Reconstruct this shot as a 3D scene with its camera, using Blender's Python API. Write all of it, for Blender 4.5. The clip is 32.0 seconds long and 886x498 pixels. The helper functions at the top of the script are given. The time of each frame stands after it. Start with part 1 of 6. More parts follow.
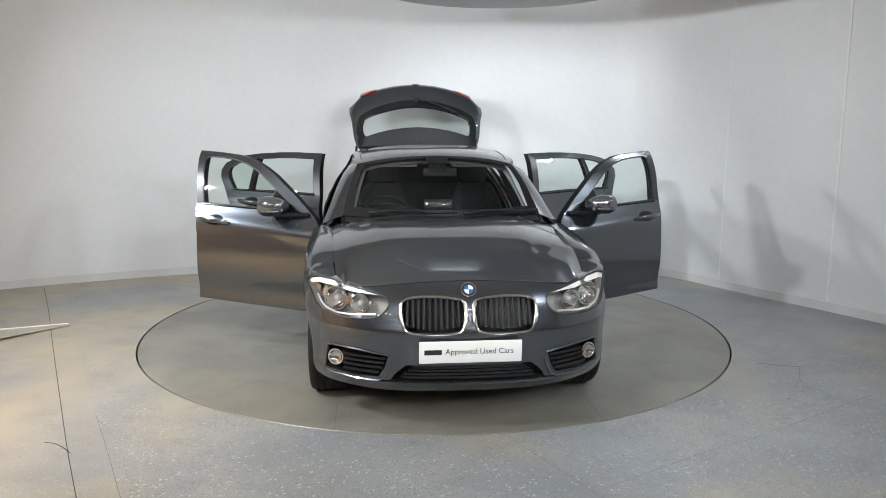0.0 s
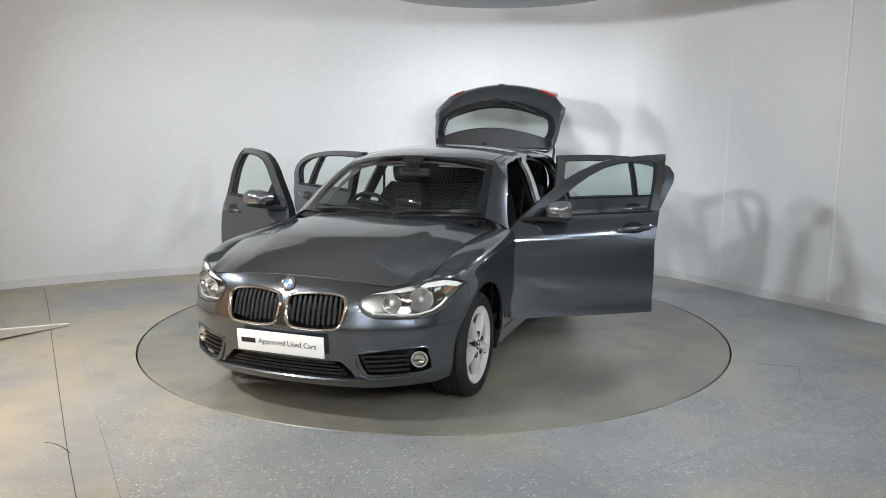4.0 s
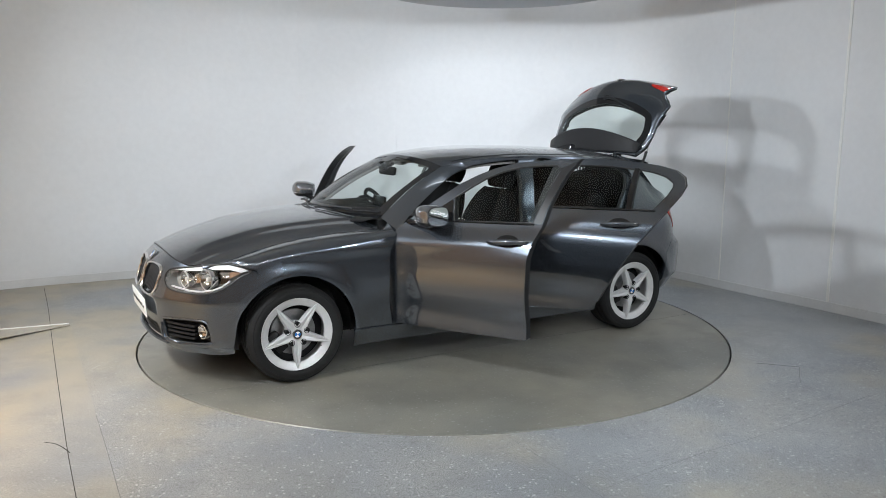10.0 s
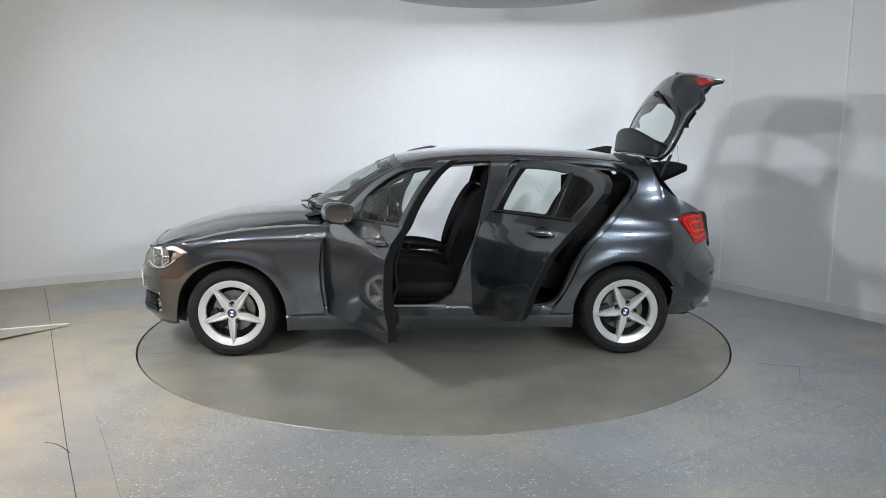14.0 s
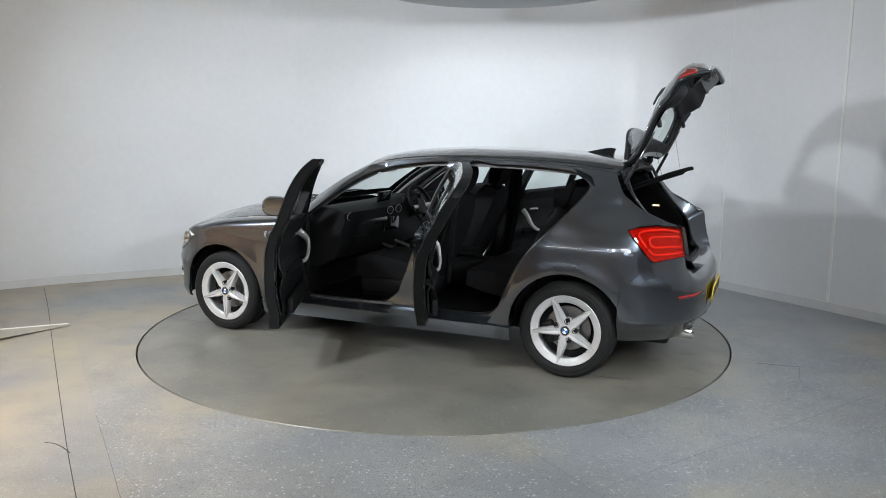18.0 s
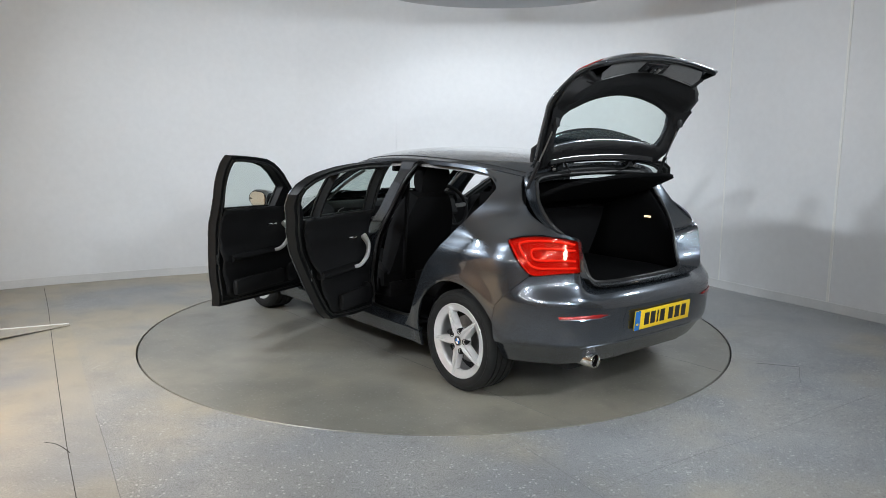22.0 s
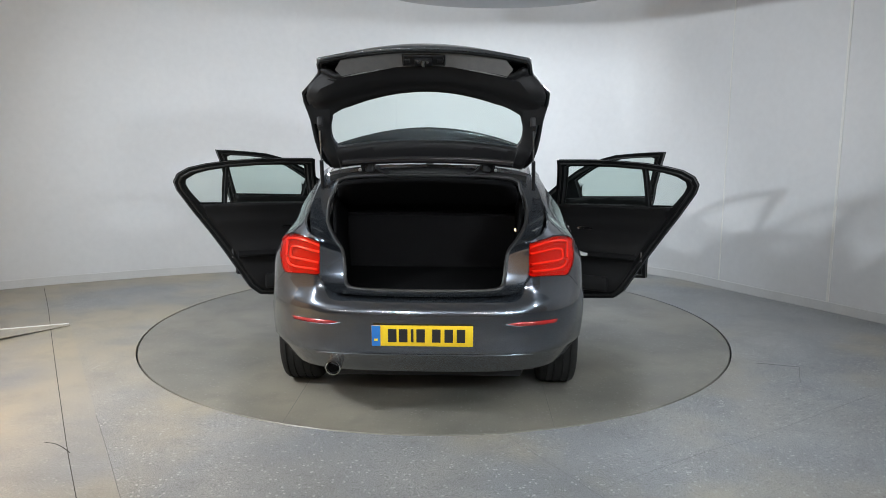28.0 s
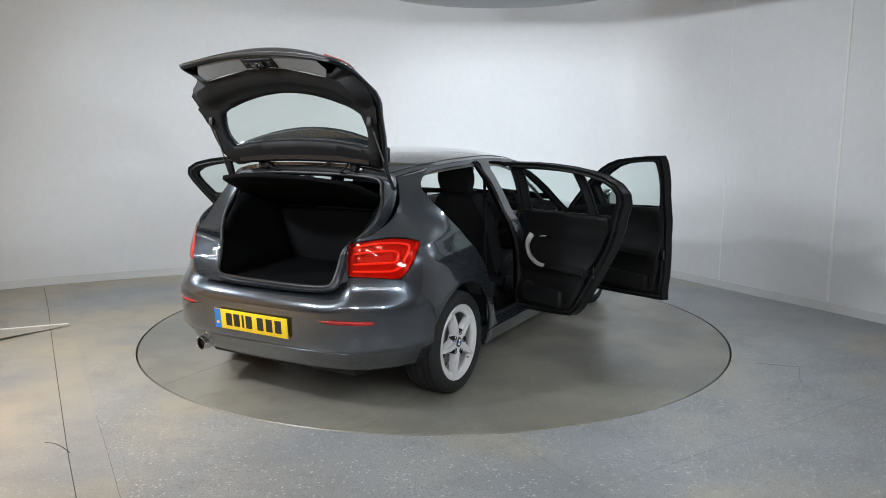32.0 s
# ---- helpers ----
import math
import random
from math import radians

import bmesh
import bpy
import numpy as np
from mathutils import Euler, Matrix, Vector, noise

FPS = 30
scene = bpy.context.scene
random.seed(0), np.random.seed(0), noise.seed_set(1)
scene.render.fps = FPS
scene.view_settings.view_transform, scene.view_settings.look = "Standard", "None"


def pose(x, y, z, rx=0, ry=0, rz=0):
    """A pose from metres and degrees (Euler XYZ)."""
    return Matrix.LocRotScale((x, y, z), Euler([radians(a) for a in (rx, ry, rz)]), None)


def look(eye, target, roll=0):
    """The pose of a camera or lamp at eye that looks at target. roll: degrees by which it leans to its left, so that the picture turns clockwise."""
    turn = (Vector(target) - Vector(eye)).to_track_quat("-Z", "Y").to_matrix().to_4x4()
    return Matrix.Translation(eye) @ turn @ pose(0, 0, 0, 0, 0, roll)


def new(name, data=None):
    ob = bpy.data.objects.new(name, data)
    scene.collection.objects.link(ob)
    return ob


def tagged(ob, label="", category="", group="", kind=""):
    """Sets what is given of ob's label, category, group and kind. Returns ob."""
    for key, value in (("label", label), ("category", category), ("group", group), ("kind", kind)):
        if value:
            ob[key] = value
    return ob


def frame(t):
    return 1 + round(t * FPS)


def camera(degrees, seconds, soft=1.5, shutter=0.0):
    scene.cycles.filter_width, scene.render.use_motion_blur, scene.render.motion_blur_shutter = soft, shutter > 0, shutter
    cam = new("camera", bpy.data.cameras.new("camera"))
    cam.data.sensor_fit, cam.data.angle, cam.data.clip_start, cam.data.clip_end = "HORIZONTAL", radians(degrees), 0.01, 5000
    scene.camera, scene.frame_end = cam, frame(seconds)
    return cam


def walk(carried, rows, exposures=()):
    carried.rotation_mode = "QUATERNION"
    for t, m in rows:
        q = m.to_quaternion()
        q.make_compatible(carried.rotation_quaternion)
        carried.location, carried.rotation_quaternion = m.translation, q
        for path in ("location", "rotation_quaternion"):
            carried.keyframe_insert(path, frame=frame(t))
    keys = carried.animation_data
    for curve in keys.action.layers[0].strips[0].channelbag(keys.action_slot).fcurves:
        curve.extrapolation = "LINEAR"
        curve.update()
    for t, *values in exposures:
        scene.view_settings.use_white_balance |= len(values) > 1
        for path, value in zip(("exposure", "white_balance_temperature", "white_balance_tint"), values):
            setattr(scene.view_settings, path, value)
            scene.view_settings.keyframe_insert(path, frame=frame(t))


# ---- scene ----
from mathutils.geometry import delaunay_2d_cdt

# the camera stands still on its tripod
EYE = (0.0, -5.8945, 1.5544)
cam = camera(60.5, 32.0, soft=0.85)
AIM = look(EYE, (EYE[0] + 0.01036, EYE[1] + 0.98738, EYE[2] - 0.15803), 0.23)
# the camera warms its picture a little at first, then settles
walk(cam, [(0, AIM), (32, AIM)], [(0, -0.15, 6480, 10), (7.2, -0.15, 6480, 10), (8.2, -0.21, 6270, 10), (20, -0.22, 6270, 10), (24, -0.27, 6300, 10), (32, -0.27, 6290, 10)])

# ---- world and lamps ----
world = bpy.data.worlds.new("hall_air")
world.use_nodes = True
world.node_tree.nodes["Background"].inputs[0].default_value = (0.55, 0.6, 0.66, 1)
world.node_tree.nodes["Background"].inputs[1].default_value = 0.02
scene.world = world
scene.view_settings.exposure = 0.0


def lamp(name, eye, target, power, wide, high, colour=(1, 1, 1), spread=180):
    data = bpy.data.lights.new(name, "AREA")
    data.shape, data.size, data.size_y = "RECTANGLE", wide, high
    data.energy, data.color, data.spread = power, colour, radians(spread)
    ob = new(name, data)
    ob.matrix_world = look(eye, target)
    return ob


# studio lamps on stands round the turntable and on the wall's top at either side
LAMP_WHITE = (0.925, 0.985, 1.02)
for eye, aim, power, spread in (((-2.45, -3.0, 2.43), (0.2, 1.0, 0.75), 70, 150), ((-3.4, -1.0, 2.43), (0.0, 0.6, 0.75), 46, 150), ((3.2, -1.0, 2.43), (0.0, 0.6, 0.6), 11, 140), ((2.4, -3.6, 2.43), (0.0, 0.6, 0.6), 32, 150), ((2.7, 0.9, 3.0), (0.0, -0.7, 0.1), 9, 120), ((-0.9, -6.3, 2.6), (0.0, -0.6, 0.5), 9, 62), ((2.0, -5.7, 2.2), (0.3, -0.6, 0.5), 11, 58)):
    lamp("studio_light", eye, aim, power, 0.24, 0.15, LAMP_WHITE, spread)
# two unseen lamps added under the overhead panel, turned to the back wall: one wide fill, one narrow
lamp("wall_wash_light", (0.2, -0.75, 2.53), (0.1, 2.6, 1.7), 3, 0.5, 0.15, LAMP_WHITE, 165)
lamp("wall_spot_light", (0.4, -0.75, 2.53), (0.85, 2.57, 0.15), 17, 0.2, 0.2, LAMP_WHITE, 84)
# warm lamps wash the hall's wall and floor on the open side
lamp("hall_wall_light", (-6.0, -3.2, 3.7), (-8.4, -3.0, 0.9), 255, 3.2, 0.3, (1.0, 0.76, 0.54), 150)
lamp("hall_light", (-4.3, -3.4, 3.4), (-4.1, -3.3, 0.0), 140, 0.4, 2.6, (1.0, 0.74, 0.48), 90)
# rows of tube lights on the hall's ceiling behind the camera
for x in (-4.6, -1.6, 1.4):
    for y in (-7.6, -9.8):
        lamp("hall_tube_light", (x, y, 3.85), (x, y + 1.0, 0.0), 33, 1.5, 0.1, (1.0, 0.93, 0.84), 135)


# ---- materials ----
def material(name, colour, rough=0.5, metal=0.0, vary=0.0, scale=8.0, bump=0.0, bump_scale=60.0, coat=0.0, tint=None, spec=0.5):
    """A principled material with mottling at two scales and a fine relief."""
    m = bpy.data.materials.new(name)
    m.use_nodes = True
    n, l = m.node_tree.nodes, m.node_tree.links
    b = n["Principled BSDF"]
    b.inputs["Base Color"].default_value = (*colour, 1)
    b.inputs["Roughness"].default_value = rough
    b.inputs["Metallic"].default_value = metal
    b.inputs["Specular IOR Level"].default_value = spec
    if coat:
        b.inputs["Coat Weight"].default_value = coat
        b.inputs["Coat Roughness"].default_value = 0.04
    co = n.new("ShaderNodeTexCoord")
    if vary:
        big, small = n.new("ShaderNodeTexNoise"), n.new("ShaderNodeTexNoise")
        big.inputs["Scale"].default_value, small.inputs["Scale"].default_value = scale, scale * 14
        big.inputs["Detail"].default_value = 5
        mix = n.new("ShaderNodeMix")
        mix.data_type = "FLOAT"
        mix.inputs[0].default_value = 0.4
        ramp = n.new("ShaderNodeValToRGB")
        other = tint or colour
        ramp.color_ramp.elements[0].position, ramp.color_ramp.elements[1].position = 0.35, 0.65
        ramp.color_ramp.elements[0].color = (*[c * (1 - vary) for c in colour], 1)
        ramp.color_ramp.elements[1].color = (*[min(1, c * (1 + vary)) for c in other], 1)
        for node in (big, small):
            l.new(co.outputs["Object"], node.inputs["Vector"])
        l.new(big.outputs[0], mix.inputs[2])
        l.new(small.outputs[0], mix.inputs[3])
        l.new(mix.outputs[0], ramp.inputs[0])
        l.new(ramp.outputs[0], b.inputs["Base Color"])
        rr = n.new("ShaderNodeMapRange")
        rr.inputs["To Min"].default_value, rr.inputs["To Max"].default_value = max(0.02, rough - 0.08), min(1, rough + 0.08)
        l.new(mix.outputs[0], rr.inputs[0])
        l.new(rr.outputs[0], b.inputs["Roughness"])
    if bump:
        t, bm = n.new("ShaderNodeTexNoise"), n.new("ShaderNodeBump")
        t.inputs["Scale"].default_value, t.inputs["Detail"].default_value = bump_scale, 4
        bm.inputs["Strength"].default_value, bm.inputs["Distance"].default_value = bump, 0.01
        l.new(co.outputs["Object"], t.inputs["Vector"])
        l.new(t.outputs[0], bm.inputs["Height"])
        l.new(bm.outputs[0], b.inputs["Normal"])
    return m


def glowing(name, colour, strength):
    m = bpy.data.materials.new(name)
    m.use_nodes = True
    b = m.node_tree.nodes["Principled BSDF"]
    b.inputs["Base Color"].default_value = (*colour, 1)
    b.inputs["Emission Color"].default_value = (*colour, 1)
    b.inputs["Emission Strength"].default_value = strength
    return m


def clear(name, colour=(1, 1, 1), see=0.9, rough=0.02):
    """Thin glass: mostly seen through, with a mirror gloss that grows at grazing angles."""
    m = bpy.data.materials.new(name)
    m.use_nodes = True
    n, l = m.node_tree.nodes, m.node_tree.links
    out = n["Material Output"]
    n.remove(n["Principled BSDF"])
    t, g, mix, fr, pw, ma = (n.new("ShaderNode" + k) for k in ("BsdfTransparent", "BsdfGlossy", "MixShader", "LayerWeight", "Math", "Math"))
    t.inputs[0].default_value = (*[c * see for c in colour], 1)
    g.inputs["Roughness"].default_value = rough
    fr.inputs[0].default_value = 0.5
    pw.operation, ma.operation = "POWER", "MULTIPLY_ADD"
    pw.inputs[1].default_value, ma.inputs[1].default_value, ma.inputs[2].default_value = 5.0, 0.9, 0.032
    l.new(fr.outputs["Facing"], pw.inputs[0])
    l.new(pw.outputs[0], ma.inputs[0])
    l.new(ma.outputs[0], mix.inputs[0])
    l.new(t.outputs[0], mix.inputs[1])
    l.new(g.outputs[0], mix.inputs[2])
    l.new(mix.outputs[0], out.inputs[0])
    return m


PAINT = material("grey_metallic_paint", (0.071, 0.082, 0.098), 0.27, 0.85, 0.10, 900, coat=1.0)
PAINT.node_tree.nodes["Principled BSDF"].inputs["Coat IOR"].default_value = 1.8
PAINT.node_tree.nodes["Principled BSDF"].inputs["Coat Roughness"].default_value = 0.025
BLACK = material("black_plastic", (0.010, 0.010, 0.011), 0.5, vary=0.2, scale=30, bump=0.08, bump_scale=500, spec=0.3)
GLOSS = material("gloss_black", (0.01, 0.01, 0.011), 0.08, vary=0.15, scale=20)
RUBBER = material("tyre_rubber", (0.011, 0.011, 0.011), 0.75, vary=0.25, scale=12, bump=0.2, bump_scale=200, spec=0.3)
SEAL = material("rubber_seal", (0.01, 0.01, 0.01), 0.45, vary=0.2, scale=20)
CHROME = material("chrome", (0.8, 0.8, 0.8), 0.08, 1.0, 0.03, 10)
ALLOY = material("silver_alloy", (0.60, 0.60, 0.60), 0.32, 0.3, 0.05, 25, coat=0.3)
STEEL = material("brake_steel", (0.3, 0.3, 0.3), 0.35, 1.0, 0.2, 30)
CLOTH = material("black_cloth", (0.008, 0.008, 0.0085), 0.9, vary=0.15, scale=12, bump=0.08, bump_scale=700, spec=0.12)
TRIM = material("dark_interior_trim", (0.008, 0.008, 0.0085), 0.6, vary=0.12, scale=12, bump=0.05, bump_scale=900, spec=0.22)
CARPET = material("black_carpet", (0.004, 0.004, 0.0043), 0.95, vary=0.15, scale=20, bump=0.1, bump_scale=900, spec=0.05)
SATIN = material("satin_silver_trim", (0.55, 0.55, 0.55), 0.3, 1.0, 0.06, 30)
HEADLINER = material("grey_headliner", (0.20, 0.195, 0.19), 0.9, vary=0.08, scale=40, bump=0.2, bump_scale=600)
RED = material("red_lens", (0.55, 0.02, 0.012), 0.12, vary=0.1, scale=60, coat=0.8)
REDLIT = material("bright_red_lens", (0.42, 0.014, 0.008), 0.12, vary=0.1, scale=60, coat=0.8)
WHITE = material("white_plate", (0.8, 0.8, 0.78), 0.4, vary=0.03, scale=10)
YELLOW = material("yellow_plate", (0.80, 0.55, 0.015), 0.4, vary=0.04, scale=10)
BLUE = material("blue_enamel", (0.03, 0.17, 0.5), 0.25, vary=0.05, scale=30)
INK = material("black_ink", (0.015, 0.015, 0.015), 0.5, vary=0.1, scale=30)
LENS = clear("clear_lens", (1, 1, 1), 0.92)
PANE = clear("car_glass", (0.88, 0.96, 0.93), 0.92)
# body paint lightened: lamp reflections on the mirror caps put into the colour
CAP = material("lightened_cap_paint", (0.22, 0.23, 0.245), 0.18, 0.85, 0.06, 200, coat=1.0)
SILVER = material("silver_painted_plastic", (0.62, 0.62, 0.61), 0.33, 0.35, 0.05, 30)
MIRROR = material("mirror_glass", (0.85, 0.85, 0.85), 0.02, 1.0)


# ---- mesh helpers ----
def part(name, bm, mat, parent, label="", smooth=True, loc=(0, 0, 0), thick=0.0, sharp=38):
    """Links a bmesh as one mesh object under a thing or a part."""
    me = bpy.data.meshes.new(name)
    bm.normal_update()
    if smooth:
        for f in bm.faces:
            f.smooth = True
        for e in bm.edges:
            if len(e.link_faces) == 2 and e.calc_face_angle(0) > radians(sharp):
                e.smooth = False
    bm.to_mesh(me)
    bm.free()
    me.materials.append(mat)
    ob = new(name, me)
    ob.parent = parent
    ob.location = loc
    if thick:
        s = ob.modifiers.new("thickness", "SOLIDIFY")
        s.thickness, s.offset = abs(thick), -1 if thick > 0 else 1
    if label:
        ob["label"] = label
    return ob


def spline(pts, n=8, closed=False):
    """A smooth curve through the points (Catmull-Rom)."""
    pts = [Vector(p) for p in pts]
    out, k = [], len(pts)
    for i in range(k if closed else k - 1):
        if closed:
            a, b, c, d = pts[i - 1], pts[i], pts[(i + 1) % k], pts[(i + 2) % k]
        else:
            a, b, c, d = pts[max(i - 1, 0)], pts[i], pts[i + 1], pts[min(i + 2, k - 1)]
        for j in range(n):
            t = j / n
            out.append(0.5 * (2 * b + (c - a) * t + (2 * a - 5 * b + 4 * c - d) * t * t + (3 * b - a - 3 * c + d) * t ** 3))
    if not closed:
        out.append(pts[-1])
    return out


def curve_fn(pts):
    """y(x) through points of rising or falling x, smooth."""
    p = sorted(pts)
    xs, ys = np.array([a for a, _ in p]), np.array([b for _, b in p])
    d = np.diff(ys) / np.diff(xs)
    m = np.concatenate([[d[0]], [(0 if u * v <= 0 else 2 * u * v / (u + v)) for u, v in zip(d[:-1], d[1:])], [d[-1]]])

    def f(x):
        x = min(max(x, xs[0]), xs[-1])
        i = min(max(int(np.searchsorted(xs, x)) - 1, 0), len(xs) - 2)
        h = xs[i + 1] - xs[i]
        t = (x - xs[i]) / h
        return float((2 * t ** 3 - 3 * t * t + 1) * ys[i] + (t ** 3 - 2 * t * t + t) * h * m[i] + (3 * t * t - 2 * t ** 3) * ys[i + 1] + (t ** 3 - t * t) * h * m[i + 1])
    return f


def resample(loop, step, closed=True):
    out = []
    n = len(loop)
    for i in range(n if closed else n - 1):
        a, b = Vector(loop[i]), Vector(loop[(i + 1) % n])
        k = max(1, int((b - a).length / step + 0.5))
        out += [a.lerp(b, j / k) for j in range(k)]
    if not closed:
        out.append(Vector(loop[-1]))
    return out


def inside(p, loop):
    c = False
    for i in range(len(loop)):
        a, b = loop[i - 1], loop[i]
        if (a[1] > p[1]) != (b[1] > p[1]) and p[0] < (b[0] - a[0]) * (p[1] - a[1]) / (b[1] - a[1]) + a[0]:
            c = not c
    return c


def sheet(outline, surf, step=0.04, holes=(), flip=False, back=None):
    """A panel: the flat outline less its holes, meshed and laid on surf(u, v); back gives its inner face."""
    loops = [resample([Vector(p[:2]) for p in lp], step) for lp in (outline, *holes)]
    verts, edges = [], []
    for lp in loops:
        k = len(verts)
        verts += [Vector((p[0], p[1])) for p in lp]
        edges += [(k + i, k + (i + 1) % len(lp)) for i in range(len(lp))]
    us, vs = [p[0] for p in loops[0]], [p[1] for p in loops[0]]
    rim = [np.array([(p[0], p[1]) for p in lp]) for lp in loops]
    rim = np.concatenate(rim)
    row = 0
    v = min(vs) + step / 2
    while v < max(vs):
        u = min(us) + (step / 2 if row % 2 else 0)
        while u < max(us):
            if inside((u, v), loops[0]) and not any(inside((u, v), h) for h in loops[1:]) and np.min(np.hypot(rim[:, 0] - u, rim[:, 1] - v)) > step * 0.55:
                verts.append(Vector((u, v)))
            u += step
        v += step * 0.87
        row += 1
    vo, _, fo, _, _, _ = delaunay_2d_cdt(verts, edges, [], 0, 1e-6)
    bm = bmesh.new()
    vv = [bm.verts.new(surf(p[0], p[1])) for p in vo]
    for f in fo:
        c = sum((vo[i] for i in f), Vector((0, 0))) / len(f)
        if inside(c, loops[0]) and not any(inside(c, h) for h in loops[1:]):
            try:
                bm.faces.new([vv[i] for i in (reversed(f) if flip else f)])
            except ValueError:
                pass
    if back:
        inner = [bm.verts.new(back(p[0], p[1])) for p in vo]
        twin = dict(zip(vv, inner))
        rim_edges = [(e, e.link_loops[0]) for e in bm.edges if len(e.link_faces) == 1]
        new_faces = [[twin[w] for w in reversed(f.verts)] for f in bm.faces]
        for e, lo in rim_edges:
            a, b = lo.vert, lo.link_loop_next.vert
            new_faces.append([b, a, twin[a], twin[b]])
        for q in new_faces:
            bm.faces.new(q)
    for w in [w for w in bm.verts if not w.link_faces]:
        bm.verts.remove(w)
    return bm


def loft(rows, closed=False, caps=False, bm=None):
    """Quads between rows of points."""
    bm = bm or bmesh.new()
    vv = [[bm.verts.new(p) for p in r] for r in rows]
    n = len(rows[0])
    for a, b in zip(vv, vv[1:]):
        for i in range(n if closed else n - 1):
            bm.faces.new((a[i], a[(i + 1) % n], b[(i + 1) % n], b[i]))
    if caps and closed:
        bm.faces.new(list(reversed(vv[0])))
        bm.faces.new(vv[-1])
    return bm


def tube(path, r, sides=8, closed=False, bm=None, flat=1.0, up=(0, 0, 1)):
    """A round or flattened bar along a path."""
    path = [Vector(p) for p in path]
    n = len(path)
    rows = []
    for i, p in enumerate(path):
        a = path[i - 1] if closed or i else p
        b = path[(i + 1) % n] if closed or i < n - 1 else p
        d = (b - a).normalized()
        s = d.cross(Vector(up))
        s = s.normalized() if s.length > 1e-4 else d.orthogonal().normalized()
        t = s.cross(d)
        rr = r(i / max(1, n - 1)) if callable(r) else r
        rows.append([p + s * (rr * flat * math.cos(2 * math.pi * k / sides)) + t * (rr * math.sin(2 * math.pi * k / sides)) for k in range(sides)])
    if closed:
        rows.append(rows[0])
        bm = loft(rows, True, False, bm)
        bmesh.ops.remove_doubles(bm, verts=bm.verts, dist=1e-5)
        return bm
    return loft(rows, True, True, bm)


def box(size, at=(0, 0, 0), bevel=0.01, turn=None, seg=2, bm=None):
    """A block with rounded edges."""
    b = bmesh.new()
    bmesh.ops.create_cube(b, size=1)
    for v in b.verts:
        v.co = Vector((v.co.x * size[0], v.co.y * size[1], v.co.z * size[2]))
    if bevel:
        bmesh.ops.bevel(b, geom=list(b.edges), offset=bevel, segments=seg, profile=0.5, affect="EDGES")
    m = Matrix.Translation(at) @ (turn.to_4x4() if turn else Matrix.Identity(4))
    bmesh.ops.transform(b, matrix=m, verts=b.verts)
    if bm is None:
        return b
    return merged(bm, b)


def merged(bm, *more):
    for b in more:
        me = bpy.data.meshes.new("t")
        b.to_mesh(me)
        b.free()
        bm.from_mesh(me)
        bpy.data.meshes.remove(me)
    return bm


def lathe(profile, seg=40, axis="y", bm=None):
    """Spins (radius, along) pairs round an axis."""
    rows = []
    for r, a in profile:
        ring = []
        for k in range(seg):
            c, s = r * math.cos(2 * math.pi * k / seg), r * math.sin(2 * math.pi * k / seg)
            ring.append({"y": (c, a, s), "z": (c, s, a), "x": (a, c, s)}[axis])
        rows.append(ring)
    return loft(rows, True, False, bm)


def mirrored(bm):
    for v in bm.verts:
        v.co.y = -v.co.y
    bmesh.ops.reverse_faces(bm, faces=bm.faces)
    return bm


def moved(bm, m):
    bmesh.ops.transform(bm, matrix=m, verts=bm.verts)
    return bm


# ---- the studio ----
WALL = material("white_wall_paint", (0.72, 0.73, 0.745), 0.33, vary=0.03, scale=1.2, bump=0.03, bump_scale=90)
SEAM = material("grey_seam", (0.13, 0.135, 0.14), 0.6, vary=0.2, scale=20)
SKIRT = material("pale_grey_skirting", (0.64, 0.645, 0.65), 0.4, vary=0.05, scale=6)
HALL = material("brown_hall_wall", (0.36, 0.27, 0.19), 0.8, vary=0.25, scale=0.6)
CEIL = material("ceiling_paint", (0.55, 0.54, 0.52), 0.8, vary=0.05, scale=3)
DISC = material("diffuser_panel", (0.42, 0.43, 0.44), 0.5, vary=0.03, scale=4)


